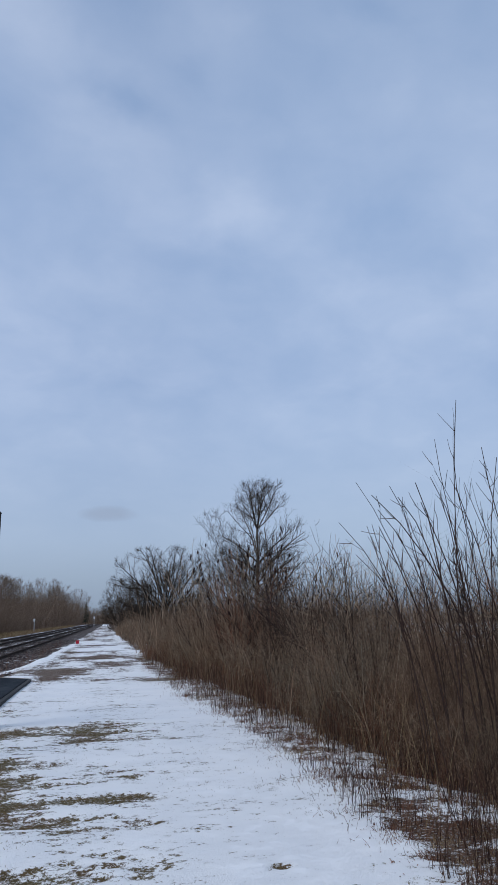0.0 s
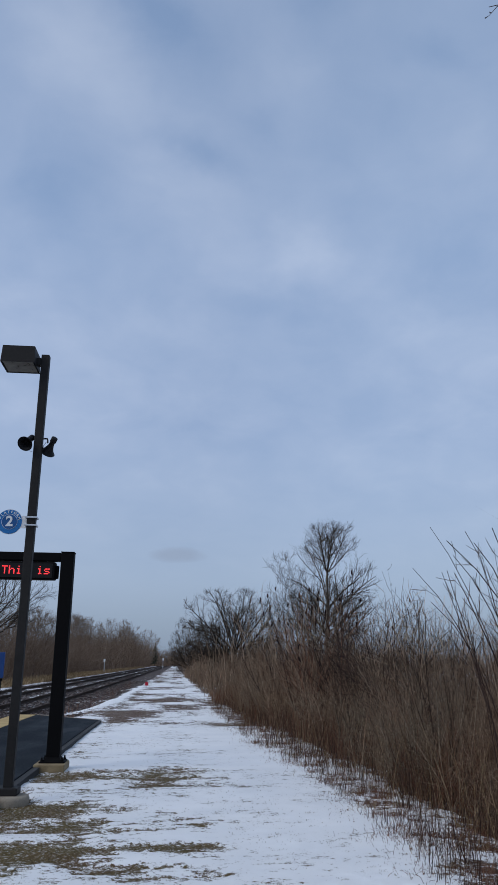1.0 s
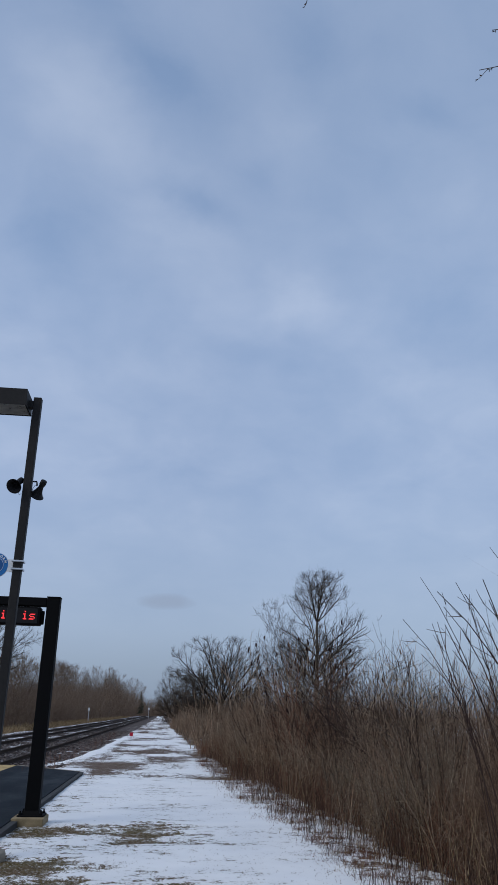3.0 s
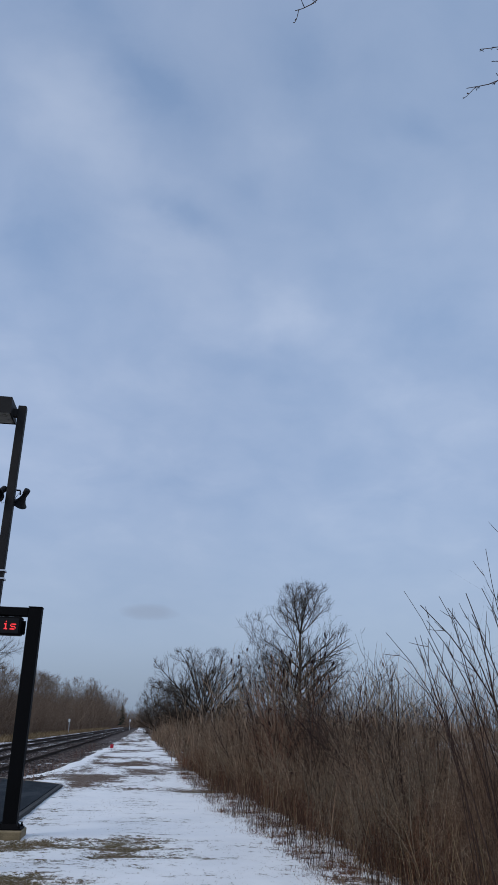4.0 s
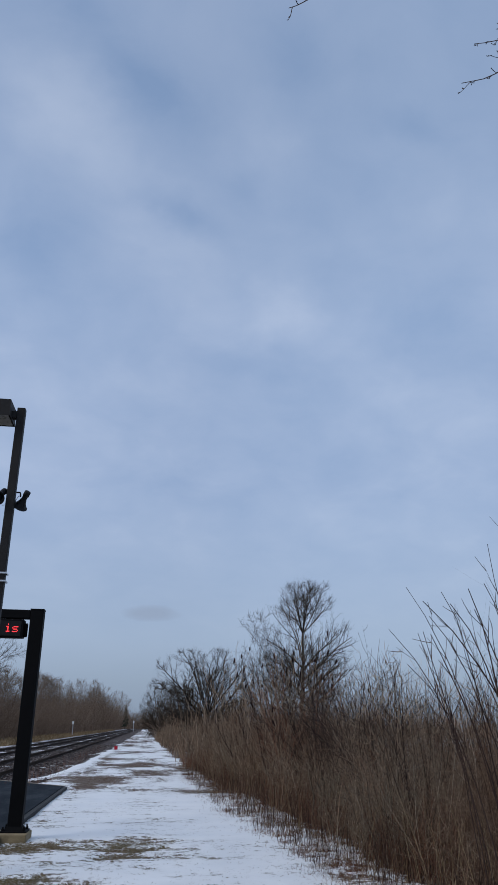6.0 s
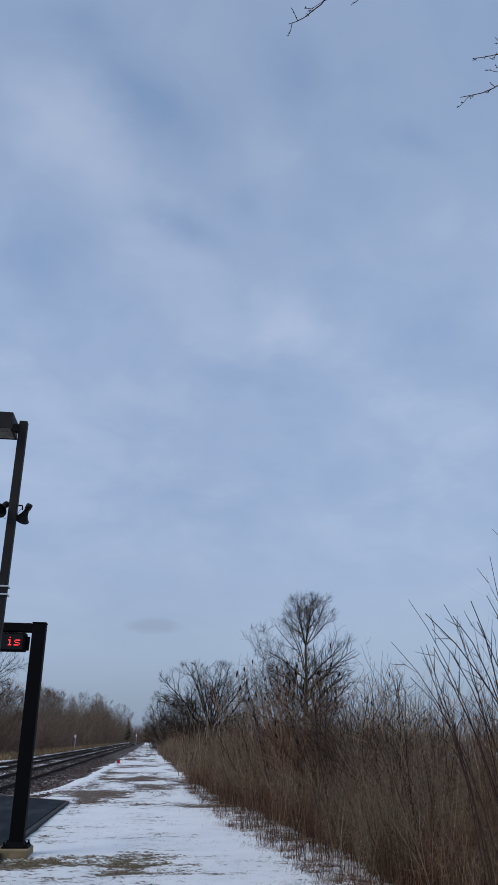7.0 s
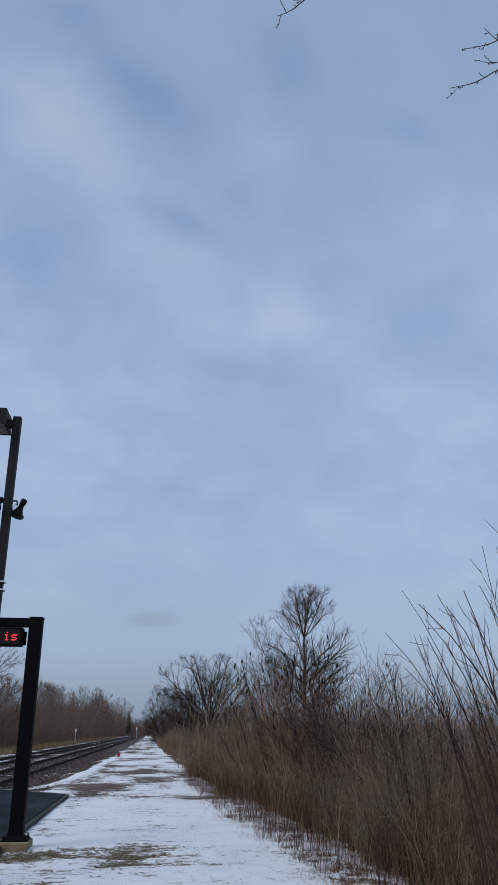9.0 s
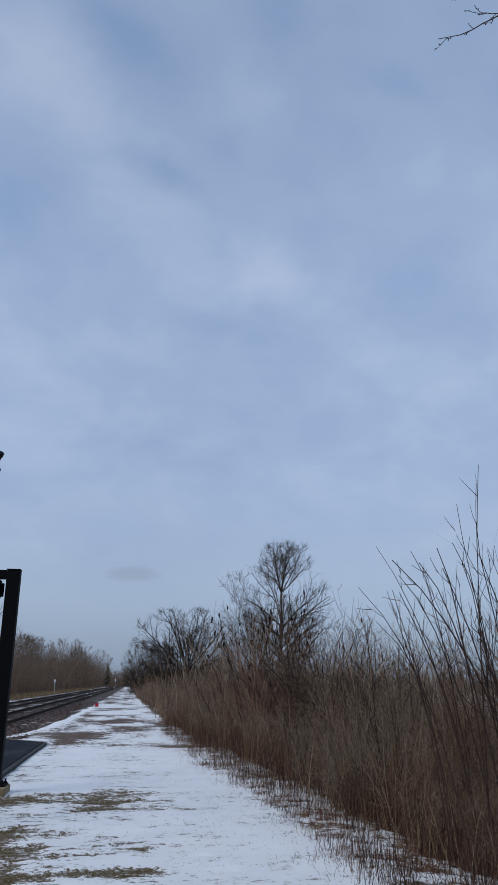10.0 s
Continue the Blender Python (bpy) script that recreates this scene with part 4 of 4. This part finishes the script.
# ---- sumac with seed heads, and tall shrubs ----
def shrub(name, x, y, seed, height, shoots, label, spread=0.42, thick=0.014, heads=0, mat=SHOOT, kids=5, wander=0.05, lean=(0, 0), second=3, rise=0.05, fork_angle=30, low=0.28, tip=0.22, aims=()):
    """Each shoot, with its side twigs, is a part; so is each seed head."""
    rng = np.random.default_rng(seed)
    z = float(land(np.array([x]), np.array([y]))[0])
    ob = empty(name, x, y, z, label, "shrub")
    base = np.stack([rng.normal(0, 0.16, shoots), rng.normal(0, 0.16, shoots), np.full(shoots, -0.05)], 1)
    w = upright(rng, shoots, spread) + np.array([lean[0], lean[1], 0])
    h = height * (0.6 + 0.4 * rng.random(shoots))
    L1 = grow(rng, base, w, h, thick * (0.7 + 0.6 * rng.random(shoots)), 7, wander, rise, tip)
    for k, (ax, ay, az) in enumerate(aims):
        v = np.linspace(0, 1, 8)[:, None]
        a, c = base[k], np.array([ax - x, ay - y, az - z])
        a = a + np.array([0.16 * c[0], 0.3 * c[1], 0])
        m = a + (c - a) * np.array([0.24, 0.35, 0.70])
        L1[0][k] = a * (1 - v) ** 2 + 2 * m * v * (1 - v) + c * v ** 2 + np.cumsum(rng.normal(0, 0.010, (8, 3)), 0) * (v < 1)
        h[k] = np.linalg.norm(c - a) * 0.30
    tips = [L1[0][:, -1]]
    for k in range(shoots):
        one = (L1[0][k:k + 1], L1[1][k:k + 1])
        s, w, r, u = fork(rng, one, kids, low, 0.90, fork_angle, 9)
        room = (0.22 + 0.34 * rng.random(len(s))) * (1 - u) / 0.30 if k < len(aims) else (0.20 + 0.26 * rng.random(len(s))) * (1.2 - 0.5 * u)
        L2 = grow(rng, s, w, h[k] * room, r * 0.72, 5, wander, rise * 1.4, max(tip, 0.3))
        tips.append(L2[0][:, -1])
        groups = [(*one, 5), (*L2, 4)]
        if second:
            s, w, r, u = fork(rng, L2, second, 0.2, 0.95, 34, 10)
            groups.append((*grow(rng, s, w, height * (0.03 if aims else 0.06) * (1 + 1.9 * rng.random(len(s))), np.maximum(r * 0.7, 0.0044), 3, wander, 0.08, 0.5), 3))
        p = new("shoot", tubes("shoot", groups, mat))
        p.parent = ob
    if heads:
        tips = np.concatenate(tips)
        order = np.argsort(-tips[:, 2])[:heads * 2]
        for i in rng.permutation(order)[:heads]:
            l = 0.085 + 0.06 * rng.random()
            bm = lathe([(0.008, -0.02), (0.019, 0.02), (0.024, 0.30 * l), (0.021, 0.65 * l), (0.018, 0.95 * l), (0.004, 1.05 * l)], 7,
                       pose(*tips[i], rng.normal(0, 14), rng.normal(0, 14), 0))
            for v in bm.verts:
                v.co += Vector(rng.normal(0, 0.005, 3))
            part("seed_head", bm, FUZZ, ob)
    return ob


SUMAC = "leafless sumac holding dark upright seed heads"
for k, (sx, sy, sh, sn) in enumerate(((3.2, 22, 3.6, 6), (3.7, 22.4, 4.4, 7), (4.2, 23.0, 4.6, 7), (3.4, 20.5, 2.9, 5), (5.3, 23.5, 3.9, 6), (2.9, 24, 3.0, 5))):
    shrub("sumac_shrub", sx, sy, 200 + k, sh, sn, SUMAC, 0.26, 0.020, heads=(8, 12, 7, 7, 7, 6)[k], kids=4, second=0)
TALL = "tall leafless shrub with stout dark shoots arching over the brush"
for k, (sx, sy, aims) in enumerate((
        (3.40, 7.8, ((2.31, 7.6, 2.53), (2.45, 7.5, 2.19), (2.64, 7.7, 2.51), (2.70, 7.5, 2.48), (2.73, 7.8, 2.54))),
        (3.75, 7.8, ((2.51, 7.6, 2.95), (2.64, 7.5, 2.80), (2.77, 7.7, 2.68), (2.96, 7.6, 2.80), (2.95, 7.8, 2.95), (3.12, 7.5, 2.94))),
        (4.00, 7.9, ((3.21, 7.6, 2.75), (3.29, 7.5, 3.00), (3.47, 7.7, 2.82), (3.41, 7.6, 3.43), (3.69, 7.6, 3.88), (3.66, 7.7, 3.27), (4.11, 7.6, 3.25))),
        (4.40, 8.1, ((4.15, 8.0, 3.45), (4.30, 7.8, 3.70), (4.05, 8.3, 3.10), (4.55, 8.2, 3.60), (4.75, 8.0, 3.9), (3.85, 8.1, 3.0))))):
    shrub("tall_shrub", sx, sy, 230 + k, 3.4, len(aims), TALL, 0.13, 0.0092, aims=aims, kids=4, second=1, rise=0.03, wander=0.05, low=0.36, tip=0.38, fork_angle=19)
for k, (sx, sy, sh, ln) in enumerate(((5.2, 9.6, 3.1, -0.30), (5.9, 10.8, 3.2, -0.30), (6.6, 12.0, 3.3, -0.2))):
    shrub("tall_shrub", sx, sy, 240 + k, sh, 6, TALL, 0.15, 0.0095, lean=(ln, 0), kids=5, second=2, rise=0.02, wander=0.04, low=0.40, tip=0.45, fork_angle=26)
for k in range(26):
    rng = random.Random(500 + k)
    sy = 11.0 + k * 0.72
    sx = float(brush_edge(np.array([sy]))[0]) + 0.9 + rng.random() * 2.8
    shrub("thicket_shrub", sx, sy, 260 + k, 2.2 + 0.045 * sy + rng.random() * 0.7, 10, "leafless shrub with forked reddish twigs in the thicket", 0.32, 0.015, mat=(REDSTEM, BRUSH, SAPLING, BRUSH, BRUSH, SHOOT)[k % 6], wander=0.09, kids=8, fork_angle=38, second=4, rise=0.02)


# ---- overhanging limb of a tree beside the camera ----
def build_overhang():
    """Boughs reach from the trunk over the strip; each ends in a drooping, budded twig."""
    rng = np.random.default_rng(91)
    ox, oy = 8.6, 3.2
    ob = empty("overhanging_tree", ox, oy, -0.5, "tall leafless tree whose budded twigs hang into view overhead", "tree")
    one = lambda v: np.array([v])
    stem = grow(rng, np.array([[0, 0, -0.2]]), np.array([[-0.04, 0.02, 1.0]]), one(13.0), one(0.26), 9, 0.02, 0.05, 0.3)
    t = new("trunk", tubes("trunk", [(*stem, 12)], BARK))
    t.parent = ob
    # root of the hanging twig, its tip, how far it sags, thickness
    ends = (((1.75, 6.0, 9.75), (1.05, 6.0, 8.71), 0.16, 0.010), ((1.86, 6.1, 9.70), (1.33, 6.0, 8.95), 0.08, 0.0065),
            ((2.10, 6.0, 9.80), (1.85, 6.0, 9.13), 0.05, 0.008), ((1.20, 6.2, 9.75), (1.06, 6.0, 9.23), 0.03, 0.006),
            ((3.95, 6.0, 9.02), (3.03, 6.0, 8.49), 0.07, 0.0085), ((3.90, 6.0, 8.62), (2.86, 6.0, 7.89), 0.09, 0.0092),
            ((3.85, 6.1, 8.55), (3.24, 6.0, 8.33), 0.03, 0.007), ((3.75, 6.0, 8.45), (3.38, 6.0, 8.86), 0.03, 0.008))
    for k, (root, tip, sag, r) in enumerate(ends):
        root, tip = np.array(root) - (ox, oy, -0.5), np.array(tip) - (ox, oy, -0.5)
        v = np.linspace(0, 1, 9)[:, None]
        twig = root * (1 - v) + tip * v + np.array([0, 0, -1.0]) * sag * 4 * v * (1 - v) + np.cumsum(rng.normal(0, 0.006, (9, 3)), 0)
        high = stem[0][0][7 if root[2] > 9.6 else 6]
        mid = (high + root) / 2 + np.array([0, 0, 0.55])
        w = np.linspace(0, 1, 8)[:, None]
        bough = high * (1 - w) ** 2 + 2 * mid * w * (1 - w) + root * w ** 2
        bough[-1] = twig[0]
        L0 = (bough[None], np.linspace(0.05, r, 8)[None])
        L1 = (twig[None], r * np.linspace(1, 0.4, 9)[None])
        n = 8 if r > 0.008 else 5
        s, d, q, u = fork(rng, L1, n, 0.10, 0.97, 42, 14)
        L2 = grow(rng, s, d, 0.05 + 0.13 * rng.random(n) ** 2, np.maximum(q * 0.6, 0.0042), 4, 0.16, 0.10, 0.7)
        s, d, q, u = fork(rng, L2, 3, 0.3, 1.0, 45, 14)
        L3 = grow(rng, s, d, 0.014 + 0.022 * rng.random(len(s)), np.full(len(s), 0.0036), 2, 0.1, 0.1, 1.2)
        b = new("bough", tubes("bough", [(*L0, 6), (*L1, 5), (*L2, 4), (*L3, 4)], SHOOT))
        b.parent = ob
    return ob


build_overhang()

# ---- weeds and stalks along the strip ----
def weeds(name, seed, n, ylo, yhi, lo, hi, tall, thick, mat, label, kids=0, lean=0.2, bias=1.6, clumps=0.45):
    rng = np.random.default_rng(seed)
    y = ylo + (yhi - ylo) * rng.random(n) ** bias
    pe, be = path_edge(y), brush_edge(y)
    u = rng.random(n)
    x = pe + lo + (be - pe + hi - lo) * u
    keep = fractal(x * 2.2, y * 1.6, seed, 3) > clumps
    x, y = x[keep], y[keep]
    n = len(x)
    h = tall * (0.3 + 0.7 * rng.random(n)) * (0.32 + 0.78 * step(0, 0.9, x - path_edge(y)))
    stems = grow(rng, np.stack([x, y, land(x, y) - 0.01], 1), upright(rng, n, lean), h, thick * (0.6 + 0.8 * rng.random(n)), 3, 0.10, 0.0, 0.4)
    groups = [(*stems, 3)]
    if kids:
        s, w, r, q = fork(rng, stems, kids, 0.35, 1.0, 35)
        groups.append((*grow(rng, s, w, 0.25 * np.repeat(h, kids) * (0.5 + rng.random(len(s))), r * 0.7, 2, 0.1, 0.1, 0.5), 3))
    return tagged(new(name, tubes(name, groups, mat)), label, "weeds", kind="stuff")


weeds("weed_stalks", 301, 5600, 4.0, 32, 0.08, 0.5, 0.62, 0.0032, STALK, "thin reddish dead weed stalks standing in snow", 2, 0.13, 1.8)
weeds("dry_grass", 302, 4200, 5.2, 40, 0.1, 0.6, 0.26, 0.0022, STRAW, "dry tan grass tufts along the edge of the brush", 0, 0.45, 1.4, 0.5)
weeds("tall_dry_grass", 303, 900, 6, 34, 0.5, 1.2, 1.0, 0.0030, STRAW, "tall dry straw among the brush stems", 0, 0.16, 1.3, 0.5)


def tufts():
    """Clumps of rusty dead leaves and grass at the foot of the weeds."""
    rng = np.random.default_rng(341)
    for name, mat, count, blades, tall, label in (("rusty_tufts", REDSTEM, 260, 80, 0.11, "rusty dead weed clumps in the snow"), ("straw_tufts", STRAW, 80, 50, 0.11, "tan dead grass clumps in the snow")):
        y = 4.1 + 26 * rng.random(count) ** 1.9
        pe, be = path_edge(y), brush_edge(y)
        x = pe + 0.12 + (be - pe) * rng.random(count)
        size = 0.05 + 0.17 * rng.random(count) ** 2
        n = count * blades
        X = np.repeat(x, blades) + rng.normal(0, 1, n) * np.repeat(size, blades) * 1.3
        Y = np.repeat(y, blades) + rng.normal(0, 1, n) * np.repeat(size, blades)
        stems = grow(rng, np.stack([X, Y, land(X, Y) - 0.005], 1), upright(rng, n, 0.6), tall * (0.25 + 0.75 * rng.random(n)), 0.0018 + 0.0013 * rng.random(n), 2, 0.2, -0.08, 0.4)
        tagged(new(name, tubes(name, [(*stems, 3)], mat)), label, "weeds", kind="stuff")


tufts()


def turf():
    """Dead blades where the snow has gone, and a few that pierce it."""
    rng = np.random.default_rng(311)
    n = 230000
    y = 4.3 + 15 * rng.random(n) ** 1.5
    x = -3.0 + 5.2 * rng.random(n)
    b = bareness(x, y)
    keep = (b + rng.normal(0, 0.10, n) > 0.56) & ~((x < -1.96) & (y < end_at(x))) & (rng.random(n) < 0.5)
    x, y = x[keep], y[keep]
    n = len(x)
    stems = grow(rng, np.stack([x, y, land(x, y) - 0.004], 1), upright(rng, n, 1.5), 0.014 + 0.030 * rng.random(n), 0.0016 + 0.0012 * rng.random(n), 2, 0.25, -0.1, 0.3)
    return tagged(new("turf_blades", tubes("turf_blades", [(*stems, 3)], TURFBLADE)), "flattened dead grass showing through the snow", "grass", kind="stuff")


turf()


def flecks():
    """Single tufts that pierce the snow, and fallen leaves blown over it."""
    rng = np.random.default_rng(331)
    n = 2600
    y = 4.2 + 15 * rng.random(n) ** 1.5
    x = -1.9 + 3.9 * rng.random(n)
    keep = fractal(x * 0.9, y * 0.7, 91, 3) > 0.47
    x, y = np.repeat(x[keep], 7), np.repeat(y[keep], 7)
    n = len(x)
    x, y = x + rng.normal(0, 0.022, n), y + rng.normal(0, 0.016, n)
    stems = grow(rng, np.stack([x, y, land(x, y) + 0.012], 1), upright(rng, n, 1.4), 0.010 + 0.022 * rng.random(n), 0.0018 + 0.0014 * rng.random(n), 2, 0.25, -0.1, 0.3)
    tagged(new("snow_tufts", tubes("snow_tufts", [(*stems, 3)], TURFBLADE)), "small dead grass tufts piercing the snow", "grass", kind="stuff")
    n = 700
    y = 4.3 + 16 * rng.random(n) ** 1.4
    x = path_edge(y) - 0.12 + 1.2 * np.abs(rng.normal(0, 0.6, n))
    a, l = rng.random(n) * 6.28, 0.005 + 0.009 * rng.random(n)
    u = np.stack([np.cos(a), np.sin(a), rng.normal(0, 0.5, n)], 1) * l[:, None]
    v = np.stack([-np.sin(a), np.cos(a), rng.normal(0, 0.5, n)], 1) * (l * 0.6)[:, None]
    c = np.stack([x, y, land(x, y) + 0.028], 1)
    top = c + np.array([0, 0, 0.006])
    V = np.stack([c - u, c - v, top, c + v, c + u], 1).reshape(-1, 3)
    k = np.arange(n)[:, None] * 5
    Q = np.concatenate([k + np.array([[0, 1, 2, 3]]), k + np.array([[1, 4, 3, 2]])])
    tagged(new("fallen_leaves", raw_mesh("fallen_leaves", V, Q, REDSTEM, False)), "curled brown fallen leaves at the edge of the weeds", "leaves", kind="stuff")


flecks()


def verge():
    """Dry grass on the far side of the tracks and weeds on the ballast shoulder."""
    rng = np.random.default_rng(321)
    n = 16000
    y = 30 + 260 * rng.random(n) ** 1.2
    x = -11.5 - 2.6 * rng.random(n)
    stems = grow(rng, np.stack([x, y, land(x, y) - 0.02], 1), upright(rng, n, 0.8), 0.25 + 0.40 * rng.random(n), 0.014 + 0.00016 * y, 2, 0.15, -0.05, 0.3)
    tagged(new("verge_grass", tubes("verge_grass", [(*stems, 3)], STRAW)), "pale dry grass along the far side of the tracks", "grass", kind="stuff")
    n = 240
    y = 22 + 40 * rng.random(n) ** 1.5
    x = -2.9 - 0.9 * rng.random(n)
    stems = grow(rng, np.stack([x, y, land(x, y) - 0.02], 1), upright(rng, n, 0.2), 0.15 + 0.45 * rng.random(n), np.full(n, 0.004), 3, 0.12, 0, 0.3)
    tagged(new("shoulder_weeds", tubes("shoulder_weeds", [(*stems, 3)], REDSTEM)), "sparse dead weeds on the ballast shoulder", "weeds", kind="stuff")


verge()
